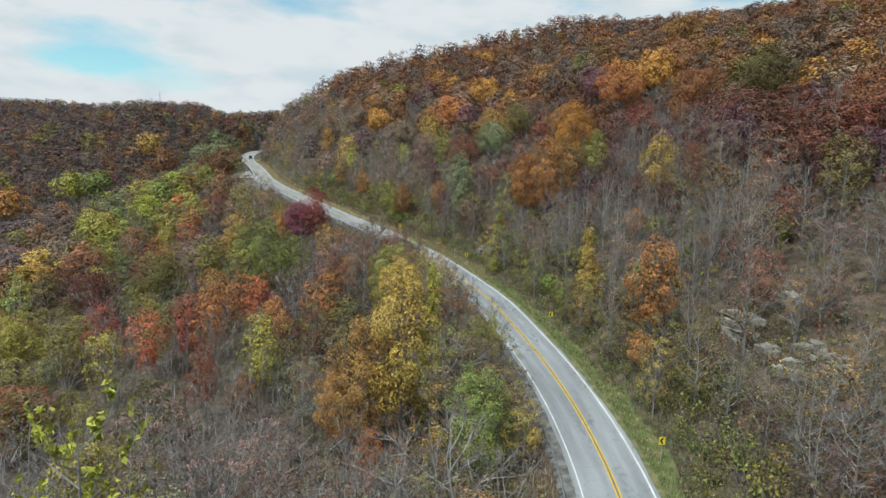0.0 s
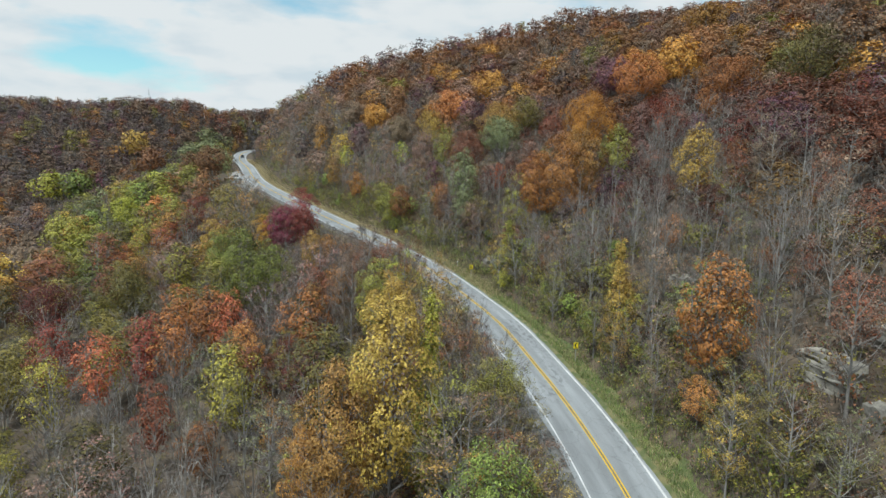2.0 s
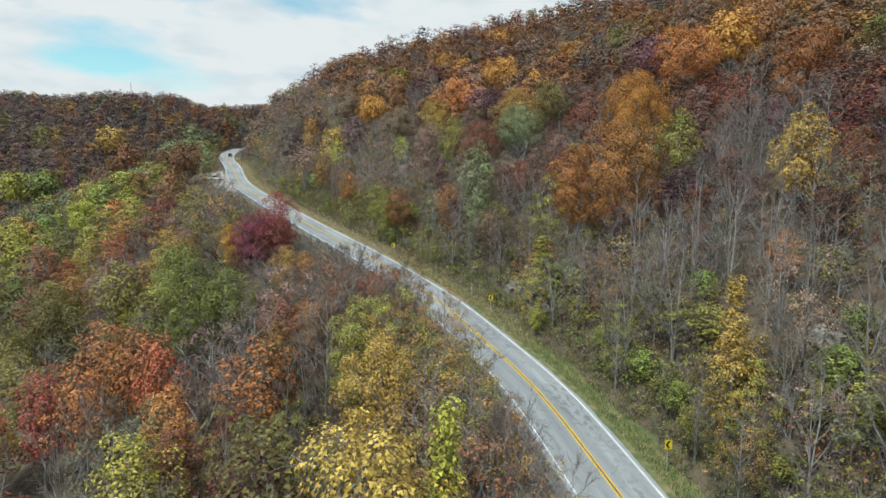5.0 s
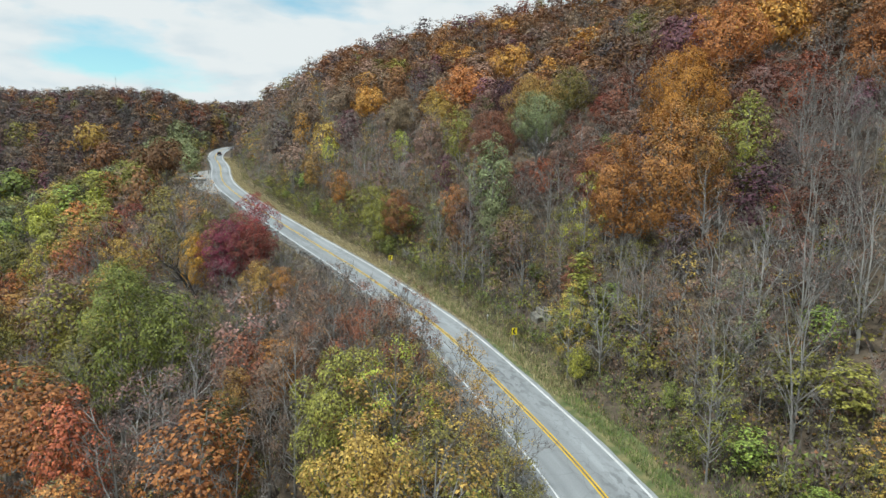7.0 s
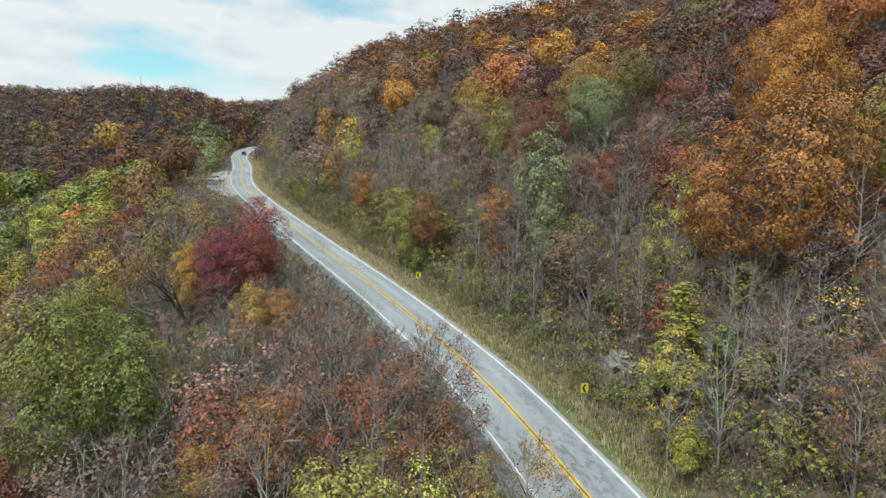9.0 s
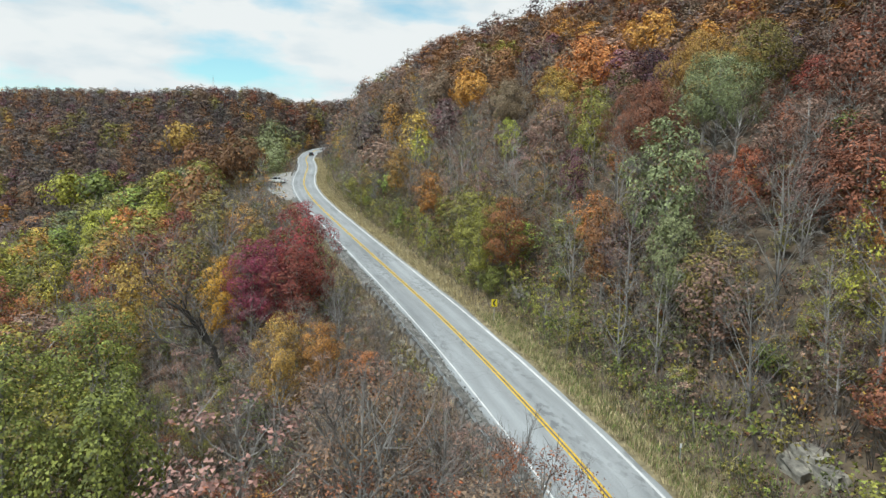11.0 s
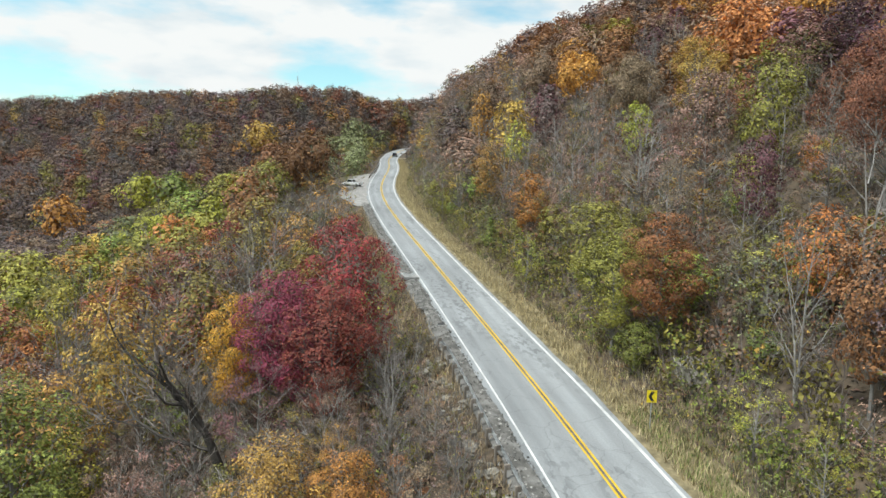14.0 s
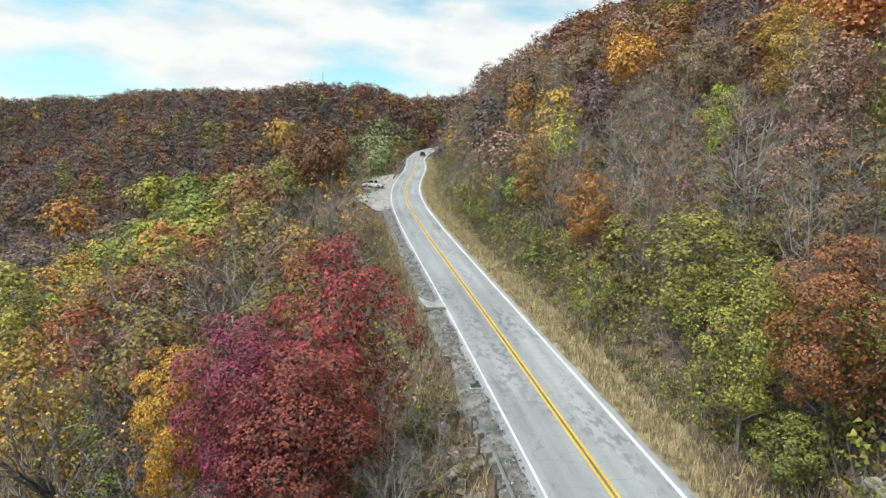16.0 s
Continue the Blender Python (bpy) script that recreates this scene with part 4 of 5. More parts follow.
def tree_mesh(lib, shape, i):
    """The meshes of a near tree, made once: trunk with its branches, and crown."""
    if (id(lib), shape, i) not in tree_meshes:
        (wv, wf, wm), crown = lib[shape][i]
        made = [fill_mesh(bpy.data.meshes.new("trunk"), wv, wf, [LIMB, TWIG], wm)]
        if crown is not None:
            made.append(fill_mesh(bpy.data.meshes.new("crown"), crown[0], crown[1], [LEAVES["russet"]], smooth=True))
        tree_meshes[id(lib), shape, i] = made
    return tree_meshes[id(lib), shape, i]


def near_tree(x, y, z, tall, wide, shape, col, close=False):
    """A tree of its own, with trunk, branches and crown."""
    base = BASE[shape]
    lib = NEAREST if shape in NEAREST and tall > 6.5 and (close or math.hypot(x + 32, y - 168) < 22) else FINE
    i = rp.randint(len(lib[shape]))
    root = new("bare_tree" if shape == "bare" else "tree" if tall > 5.5 else "shrub")
    root.matrix_world = pose(x, y, z, 0, 0, rp.uniform(0, 360)) @ Matrix.Diagonal((wide / base, wide / base, tall / (16.0 if shape == "big" else 14.0), 1))
    for name, me in zip(("trunk", "crown"), tree_mesh(lib, shape, i)):
        ob = new(name, me)
        ob.parent = root
        if name == "crown":
            ob.material_slots[0].link = "OBJECT"
            ob.material_slots[0].material = LEAVES[col or "pink"]
    what = "young bush" if tall <= 5.5 else "tree"
    tagged(root, f"{WORDS[col if shape != 'bare' else '']} {what} {DENSE[shape]} on the slope", "shrub" if tall <= 5.5 else "tree", "trees beside the road")
    return root


def wood_tree(lod, x, y, z, tall, wide, shape, col):
    """A tree that is lost in the woods."""
    lib = LIBS[lod]
    base = BASE[shape]
    (wv, wf, wm), crown = lib[shape][rp.randint(len(lib[shape]))]
    a, w, s = rp.uniform(0, 6.28), wide / base, tall / (16.0 if shape == "big" else 14.0)
    m = np.array([[math.cos(a) * w, -math.sin(a) * w, 0], [math.sin(a) * w, math.cos(a) * w, 0], [0, 0, s]])
    g = soups[lod]
    g[0].add(wv @ m.T + (x, y, z), wf, wm)
    if crown is not None:
        g[1].add(crown[0] @ m.T + (x, y, z), crown[1])
        g[2].append(np.full(len(crown[1]), LEAF_NAMES.index(col or ("haze" if lod == "far" else "pink"))))
        g[3].append(np.full(len(crown[1]), rp.uniform(-0.5, 0.5) * (0.5 if lod == "far" else 1.0), np.float32))


planted = []


def lod_at(x, y, lat):
    d = min(math.hypot(x, y - 30), math.hypot(x + 3, y - 75), math.hypot(x + 6, y - 105), math.hypot(x + 18, y - 140))
    return "mid" if d < 92 else "dim" if d < 205 else "far"


def plant(x, y, tall, wide, shape, col):
    """A tree that stands out."""
    global near_count
    if wide > 5.4 and shape == "full":
        shape = "big"
    if wide > (3.6 if shape == "bare" else 6.0) and shape != "big":
        turn = (x * 7.3 + y * 3.1) % 6.28
        for k in range(3):
            r = wide * 0.52
            plant(x + r * math.cos(turn + 2.1 * k), y + r * math.sin(turn + 2.1 * k), tall * (1 - 0.1 * k), wide * 0.62, shape, col)
        return
    lat, _, al = lateral(x, y)
    wide = min(wide, max(1.0, abs(lat[0]) - 3.0))
    z = float(height(np.array([x]), np.array([y]))[0])
    planted.append((x, y, wide))
    if -36 < lat[0] < 45 and 80 < al[0] < 310:
        near_count += 1
        near_tree(x, y, z, tall, wide, shape, col, (-27 < lat[0] < 0 or wide > 4.2) and 110 < al[0] < 300)
    else:
        wood_tree(lod_at(x, y, lat[0]), x, y, z, tall, wide, shape, col)


plant(-4.6, 70.0, 23.5, 5.2, "full", "gold")
plant(-9.4, 71.0, 19.0, 4.6, "full", "gold")
plant(-1.6, 72.0, 22.5, 2.4, "spire", "lime")
plant(-6.5, 75.0, 16.6, 3.9, "airy", "orange")
plant(-12.5, 73.5, 13.0, 3.1, "full", "orange")
plant(26.3, 75.7, 15.5, 3.9, "full", "orange")
plant(24.5, 73.8, 5.2, 2.0, "full", "scarlet")
plant(22.7, 95.5, 13.0, 2.5, "spire", "gold")
plant(22.5, 91.0, 7.0, 2.2, "airy", "lime")
plant(-37.3, 128.5, 21.0, 4.9, "full", "green")
plant(-32.5, 130.5, 16.6, 3.9, "full", "green")
plant(-34.4, 115.4, 15.0, 3.5, "full", "scarlet")
plant(-41.2, 111.0, 13.0, 3.4, "bare", "")
plant(-68.0, 121.4, 17.0, 4.4, "full", "maroon")
plant(-40.0, 120.0, 16.0, 4.4, "full", "orange")
plant(-44.0, 114.5, 15.0, 4.2, "full", "orange")
plant(3.8, 57.0, 14.0, 3.6, "full", "green")
plant(-9.6, 106.3, 16.0, 3.8, "full", "olive")
plant(-5.9, 103.4, 17.0, 3.8, "airy", "lime")
plant(-1.2, 107.0, 12.5, 3.0, "airy", "gold")
plant(-8.3, 100.0, 7.5, 2.0, "full", "orange")
plant(-4.8, 101.7, 10.5, 2.6, "airy", "orange")
plant(-9.0, 114.3, 17.0, 4.0, "airy", "maroon")
plant(-12.5, 118.5, 15.5, 3.6, "airy", "russet")
plant(-5.8, 119.5, 13.0, 3.2, "airy", "maroon")
plant(-14.5, 112.5, 16.0, 3.8, "airy", "brown")
plant(9.6, 123.5, 10.0, 2.4, "airy", "gold")
plant(22.4, 134.5, 19.5, 5.2, "full", "orange")
plant(18.6, 139.0, 17.0, 4.6, "full", "orange")
plant(26.6, 138.5, 17.5, 5.0, "full", "gold")
plant(24.5, 130.0, 13.0, 3.6, "airy", "orange")
plant(4.0, 157.6, 16.6, 3.9, "full", "sage")
plant(28.2, 112.8, 16.0, 4.4, "bare", "")
plant(-11.2, 172.2, 11.0, 3.3, "full", "maroon")
plant(-14.6, 174.0, 10.5, 3.2, "full", "olive")
plant(-12.8, 170.8, 4.0, 1.8, "full", "green")
plant(-6.3, 159.9, 5.0, 1.8, "airy", "lime")
plant(-28.3, 147.3, 11.2, 2.9, "full", "gold")
plant(-25.2, 148.6, 8.6, 2.3, "full", "orange")
plant(-20.7, 146.5, 5.6, 2.1, "full", "scarlet")
plant(-77.4, 215.6, 21.0, 5.0, "full", "russet")
plant(-100.5, 215.2, 14.5, 4.6, "full", "lime")
plant(-82.0, 181.8, 15.0, 3.6, "full", "lime")
plant(-35.0, 169.0, 15.5, 4.2, "full", "crimson")
plant(-40.8, 167.2, 13.5, 4.2, "full", "crimson")
plant(-33.6, 163.2, 12.5, 4.2, "full", "maroon")
plant(-37.4, 165.4, 13.0, 3.4, "full", "crimson")
plant(-43.0, 159.6, 10.0, 3.4, "bare", "")
plant(-37.0, 158.6, 9.5, 3.4, "airy", "plum")
plant(-44.6, 166.4, 12.4, 2.9, "full", "amber")
plant(-47.9, 126.6, 15.5, 5.1, "full", "orange")
plant(-28.7, 105.4, 13.3, 3.1, "full", "scarlet")
plant(-2.9, 114.1, 7.0, 2.4, "airy", "gold")
plant(-10.9, 94.0, 9.2, 2.2, "full", "olive")
plant(-6.6, 90.0, 5.5, 1.2, "full", "orange")
plant(-3.4, 94.1, 7.4, 1.6, "airy", "orange")
plant(1.8, 94.1, 4.6, 1.0, "airy", "olive")
plant(-1.0, 96.7, 7.8, 1.7, "airy", "brown")
plant(-20.4, 101.6, 9.2, 2.2, "airy", "sage")
plant(-22.3, 121.1, 10.1, 2.4, "full", "gold")
plant(-16.7, 145.2, 3.0, 1.3, "airy", "maroon")
plant(-14.8, 139.6, 5.9, 2.5, "airy", "brown")
plant(-17.0, 118.5, 12.9, 3.0, "airy", "brown")
plant(-22.5, 156.0, 3.0, 1.3, "airy", "pink")
plant(-76.0, 176.0, 15.5, 4.9, "airy", "gold")
plant(-56.1, 165.0, 17.0, 4.0, "full", "gold")
plant(-167.5, 298.1, 20.0, 8.5, "full", "green")
plant(-96.4, 229.5, 16.6, 3.9, "full", "lime")
plant(-101.8, 267.4, 17.0, 7.1, "full", "russet")
plant(14.3, 140.4, 13.8, 3.2, "airy", "lime")
plant(14.7, 118.7, 4.6, 1.4, "airy", "lime")
plant(15.9, 113.3, 3.1, 1.0, "full", "green")
plant(10.0, 121.4, 4.2, 1.3, "full", "lime")
plant(31.2, 157.1, 20.0, 6.6, "full", "amber")
plant(65.1, 198.7, 20.0, 8.5, "full", "orange")
plant(48.8, 156.5, 15.0, 4.5, "full", "scarlet")
plant(34.1, 142.1, 15.0, 3.5, "full", "olive")
plant(1.4, 240.9, 17.7, 7.4, "full", "scarlet")
plant(16.7, 259.8, 17.0, 7.1, "full", "orange")
plant(22.8, 197.9, 15.0, 5.8, "full", "olive")
plant(12.7, 164.8, 8.6, 2.1, "full", "scarlet")
plant(-16.9, 184.2, 9.5, 3.9, "full", "olive")
plant(-37.8, 241.4, 15.0, 4.4, "full", "gold")
plant(-29.0, 268.4, 15.0, 6.2, "full", "orange")
plant(50.0, 210.8, 18.6, 7.7, "full", "plum")
plant(42.7, 139.0, 16.1, 6.7, "bare", "")
plant(17.1, 115.5, 9.5, 2.4, "airy", "russet")
plant(31.9, 119.8, 7.1, 1.8, "airy", "lime")
plant(20.4, 111.6, 10.1, 2.4, "airy", "sage")
plant(21.4, 105.3, 13.3, 3.1, "bare", "")
plant(18.2, 109.5, 9.5, 2.8, "bare", "")
plant(11.3, 150.1, 13.8, 3.2, "bare", "")
plant(15.7, 121.1, 11.0, 2.6, "bare", "")
plant(15.3, 126.7, 10.6, 2.5, "bare", "")
plant(23.4, 115.3, 12.9, 3.0, "bare", "")
plant(-37.0, 222.4, 11.7, 3.7, "full", "gold")
plant(-52.8, 277.7, 15.0, 5.8, "full", "brown")
plant(-39.7, 281.8, 15.0, 5.8, "full", "brown")
plant(-16.0, 235.0, 15.0, 5.5, "full", "brown")
plant(-6.9, 202.8, 15.0, 3.9, "full", "pink")
plant(-58.0, 267.5, 15.0, 5.1, "full", "dusk")
plant(28.0, 179.6, 15.0, 4.6, "full", "russet")
plant(18.5, 146.6, 11.5, 2.7, "full", "orange")
plant(14.0, 183.9, 15.1, 6.3, "full", "sage")
plant(3.5, 151.0, 10.6, 2.5, "full", "sage")
plant(5.3, 181.3, 15.0, 5.5, "full", "russet")
plant(-3.4, 184.7, 10.6, 2.5, "full", "plum")
plant(-0.7, 199.1, 15.0, 4.0, "full", "olive")
plant(-35.2, 234.8, 11.5, 2.7, "full", "lime")
plant(-14.4, 216.1, 10.6, 2.5, "full", "lime")
plant(-31.8, 245.4, 15.0, 3.5, "full", "dusk")
plant(-50.2, 265.9, 15.0, 3.5, "full", "orange")
plant(-26.7, 203.3, 9.5, 2.9, "full", "orange")
plant(-4.2, 155.0, 5.2, 1.3, "airy", "lime")
plant(-0.2, 149.8, 9.5, 2.6, "bare", "")
plant(2.4, 148.0, 8.6, 2.2, "bare", "")
plant(-3.8, 163.4, 11.0, 2.6, "bare", "")
plant(-6.0, 211.3, 15.0, 3.7, "bare", "")
plant(-1.0, 160.3, 10.6, 2.5, "full", "russet")
plant(-22.9, 200.9, 12.9, 3.0, "airy", "pink")
plant(-33.4, 217.2, 15.0, 3.5, "bare", "")
plant(-43.2, 230.1, 9.5, 3.8, "bare", "")
plant(-24.6, 190.0, 7.6, 1.9, "airy", "lime")
plant(-32.8, 207.8, 4.7, 1.5, "spire", "green")
plant(-148.7, 328.9, 20.0, 8.5, "full", "russet")
plant(-64.7, 220.3, 11.9, 4.5, "airy", "orange")
plant(-162.5, 342.4, 19.6, 8.1, "full", "gold")
plant(-110.6, 227.8, 15.5, 6.0, "full", "lime")
plant(-197.9, 279.1, 20.0, 8.5, "full", "orange")
plant(-92.3, 189.9, 15.5, 5.1, "full", "lime")
plant(-68.9, 164.0, 15.5, 3.6, "airy", "gold")
plant(-65.5, 170.1, 17.0, 4.2, "bare", "")
plant(-27.4, 152.6, 7.8, 1.7, "airy", "orange")
plant(-37.3, 138.6, 13.3, 3.1, "full", "green")
plant(-25.6, 139.9, 9.2, 2.2, "bare", "")
plant(-33.8, 143.8, 10.1, 2.4, "airy", "olive")
plant(-29.2, 166.8, 5.2, 2.2, "bare", "")
plant(-22.7, 143.8, 7.8, 1.7, "bare", "")
plant(-23.8, 157.6, 5.1, 1.7, "airy", "brown")
plant(-39.6, 149.6, 9.7, 2.3, "airy", "pink")
plant(-28.9, 140.7, 8.7, 2.1, "bare", "")
plant(-22.0, 137.9, 8.3, 1.9, "bare", "")
plant(-37.6, 143.9, 9.7, 2.3, "airy", "olive")
plant(-96.5, 184.6, 15.5, 4.3, "airy", "olive")
plant(-20.8, 194.8, 10.6, 2.5, "airy", "pink")
plant(-6.0, 227.7, 15.0, 5.0, "full", "gold")
plant(-11.8, 266.2, 17.1, 7.1, "bare", "")
plant(-19.1, 191.8, 8.6, 2.2, "bare", "")
plant(-10.8, 182.2, 11.0, 2.6, "airy", "brown")
plant(-19.0, 207.4, 11.5, 2.7, "bare", "")
plant(-16.7, 189.8, 10.6, 2.5, "airy", "olive")
plant(-30.5, 210.8, 10.1, 2.4, "airy", "pink")
plant(-47.0, 228.3, 9.5, 2.2, "airy", "olive")
plant(-31.2, 221.8, 10.6, 2.5, "bare", "")
plant(-70.7, 227.1, 13.8, 5.6, "airy", "orange")
plant(-177.7, 295.2, 20.0, 8.5, "full", "lime")
plant(-49.6, 161.3, 10.1, 2.4, "airy", "brown")
plant(-123.7, 245.5, 15.5, 6.2, "bare", "")
plant(-192.7, 336.3, 15.5, 4.8, "full", "olive")
plant(-29.6, 164.2, 6.2, 1.7, "bare", "")
plant(-46.6, 169.4, 6.9, 1.5, "bare", "")
plant(-6.9, 94.9, 17.0, 4.0, "full", "gold")
plant(-1.3, 80.8, 17.0, 2.5, "spire", "lime")
plant(5.5, 73.4, 11.0, 2.6, "full", "olive")
plant(-3.4, 61.2, 10.6, 2.5, "airy", "russet")
plant(-7.2, 63.7, 8.7, 2.1, "full", "orange")
plant(-113.9, 201.4, 18.3, 7.6, "full", "olive")
plant(-76.2, 154.3, 15.5, 3.7, "full", "russet")
plant(-83.8, 144.5, 15.8, 6.6, "full", "maroon")
plant(-60.3, 106.6, 15.5, 3.9, "full", "lime")
plant(-74.0, 117.8, 15.5, 4.8, "full", "olive")
plant(-54.6, 91.0, 10.6, 2.5, "full", "lime")
plant(-55.0, 111.8, 15.5, 4.4, "full", "scarlet")
plant(-49.1, 115.6, 15.5, 4.4, "full", "maroon")
plant(-37.0, 92.9, 13.3, 3.1, "full", "scarlet")
plant(-20.3, 87.9, 9.7, 2.3, "airy", "orange")
plant(-38.0, 103.9, 15.5, 4.1, "bare", "")
plant(-44.5, 98.7, 15.5, 4.1, "bare", "")
plant(-21.1, 99.0, 12.4, 2.9, "airy", "olive")
plant(-15.4, 99.7, 11.0, 2.6, "airy", "olive")
plant(-92.0, 260.3, 17.0, 7.1, "full", "russet")
plant(-69.6, 128.3, 15.5, 5.0, "bare", "")
plant(-24.8, 91.2, 13.8, 3.2, "bare", "")
plant(-25.5, 83.6, 14.3, 3.4, "bare", "")
plant(-49.1, 94.6, 15.5, 4.5, "bare", "")
plant(-18.8, 74.7, 15.2, 3.6, "bare", "")
plant(-30.4, 82.9, 15.5, 4.4, "bare", "")
plant(-10.3, 65.9, 10.6, 2.5, "bare", "")
plant(12.1, 128.8, 9.5, 3.5, "spire", "olive")
plant(16.1, 106.0, 9.5, 2.3, "airy", "olive")
plant(15.0, 195.1, 16.6, 6.9, "full", "gold")
plant(52.3, 190.8, 20.0, 8.5, "full", "orange")
plant(43.6, 158.1, 15.0, 4.6, "full", "pink")
plant(73.6, 147.0, 18.3, 7.6, "full", "olive")
plant(49.2, 93.6, 15.0, 4.2, "airy", "pink")
plant(51.6, 114.1, 17.0, 7.1, "airy", "brown")
plant(89.8, 240.4, 20.0, 8.5, "full", "orange")
plant(42.1, 122.9, 15.0, 3.8, "full", "gold")
plant(25.6, 92.9, 10.1, 2.4, "bare", "")
plant(28.1, 94.9, 14.3, 3.4, "airy", "pink")
plant(35.2, 85.3, 15.0, 4.2, "bare", "")
plant(41.5, 88.9, 15.0, 4.6, "bare", "")
plant(40.1, 80.2, 15.0, 4.1, "airy", "brown")
plant(32.3, 93.3, 14.3, 3.4, "bare", "")
plant(28.6, 68.8, 11.5, 2.7, "bare", "")
plant(33.4, 66.1, 15.0, 3.5, "airy", "brown")
plant(25.2, 68.1, 9.5, 3.3, "airy", "olive")
plant(26.9, 62.5, 9.5, 3.1, "airy", "olive")
plant(23.5, 65.1, 9.5, 2.3, "airy", "gold")
plant(20.2, 87.8, 8.3, 2.1, "airy", "gold")
plant(21.9, 120.1, 12.4, 2.9, "bare", "")
plant(12.3, 121.7, 9.5, 2.6, "bare", "")
plant(7.0, 140.6, 9.5, 2.9, "bare", "")
plant(-4.2, 109.7, 12.0, 2.8, "airy", "olive")
plant(-17.3, 114.8, 10.6, 2.5, "bare", "")
plant(-17.5, 136.2, 9.2, 2.8, "bare", "")
plant(17.5, 112.2, 9.5, 2.3, "airy", "brown")
plant(11.8, 142.0, 8.7, 2.2, "airy", "olive")
plant(0.7, 154.8, 11.5, 2.7, "airy", "brown")
plant(-48.3, 149.8, 17.0, 4.8, "full", "green")
plant(30.2, 101.7, 15.0, 4.0, "bare", "")
plant(27.3, 83.0, 12.0, 2.8, "bare", "")
plant(19.1, 93.0, 9.5, 2.3, "airy", "olive")
plant(24.1, 86.0, 9.5, 2.4, "bare", "")
plant(21.7, 77.8, 9.5, 2.3, "airy", "brown")
plant(-110.0, 322.0, 13.0, 4.8, "full", "sage")
plant(-116.0, 335.0, 12.0, 4.6, "full", "sage")
plant(-105.0, 309.0, 11.0, 4.2, "full", "sage")
plant(-66.7, 145.2, 16.0, 6.1, "full", "olive")
plant(64.9, 162.8, 16.0, 7.5, "full", "orange")
plant(-137.4, 349.4, 16.0, 7.5, "full", "sage")
plant(-122.5, 343.0, 12.0, 4.6, "full", "sage")
plant(-119.0, 324.0, 12.0, 4.6, "full", "sage")
plant(-124.0, 352.0, 12.0, 4.4, "full", "sage")
plant(-129.0, 368.0, 12.0, 4.4, "full", "sage")
plant(-134.0, 384.0, 12.0, 4.6, "full", "olive")
plant(-136.0, 402.0, 12.0, 4.6, "full", "sage")
plant(-141.2, 385.0, 16.0, 7.5, "full", "sage")
plant(-85.5, 225.4, 16.0, 6.9, "airy", "pink")
plant(76.6, 211.5, 17.0, 8.0, "full", "russet")
plant(59.9, 159.0, 14.1, 4.7, "full", "orange")
plant(-100.8, 145.1, 16.9, 5.6, "airy", "orange")
plant(-85.9, 121.3, 17.0, 6.2, "full", "lime")
plant(-33.5, 253.2, 13.5, 4.5, "full", "plum")
plant(-121.8, 312.2, 17.0, 8.0, "full", "sage")
plant(-132.5, 360.4, 17.0, 8.0, "full", "sage")


def tall_tree(x, y, top):
    """A slender tall tree whose thin leading shoots carry a few yellow-green leaves."""
    r = np.random.RandomState(77)
    z = float(height(np.array([x]), np.array([y]))[0])
    tall = top - z
    wood, leaf, at = Soup(), [], np.array([0.0, 0.0, 0.0])
    wood.add(*tube([(0, 0, -0.5), (0.2, 0.1, tall * 0.4), (-0.1, 0.2, tall * 0.75), (0, 0, tall * 0.97)], [0.34, 0.26, 0.12, 0.015], 8))
    for i in range(46):
        u = 0.35 + 0.62 * i / 46
        a = i * 2.4 + r.uniform(-0.4, 0.4)
        ln = (1.05 - u) * tall * 0.2 + 0.9
        p = np.array([0, 0, tall * u])
        o = np.array([math.cos(a), math.sin(a), 0])
        mid, end = p + o * ln * 0.5 + (0, 0, ln * 0.35), p + o * ln * 0.75 + (0, 0, ln * 1.0)
        wood.add(*tube([p, mid, end], [0.05 * (1.1 - u) + 0.014, 0.02, 0.006], 4))
        for j in range(7):
            q = p + (mid - p) * r.uniform(0.4, 1) if j % 2 else mid + (end - mid) * r.uniform(0, 0.8)
            t = q + o * r.uniform(-0.2, 0.4) + np.array([r.normal(0, 0.25), r.normal(0, 0.25), r.uniform(0.3, 0.9)])
            wood.add(*tube([q, t], [0.01, 0.004], 3))
            leaf.extend(q + (t - q) * v for v in r.uniform(0.3, 1.05, 7))
    root = new("tree")
    root.location = (x, y, z)
    link_mesh("trunk", *wood.arrays(), [LIMB], parent=root)
    c = np.array(leaf) + r.normal(0, 0.04, (len(leaf), 3))
    link_mesh("crown", *leaf_tris(r, c, 0.19, np.zeros((len(c), 3))), [LEAVES["lime"]], parent=root)
    tagged(root, "tall slender tree with pale shoots and few yellow-green leaves", "tree", "trees beside the road")


tall_tree(-8.8, 14.3, 37.3)
radio_mast(-187.0, 410.0, 14.0)


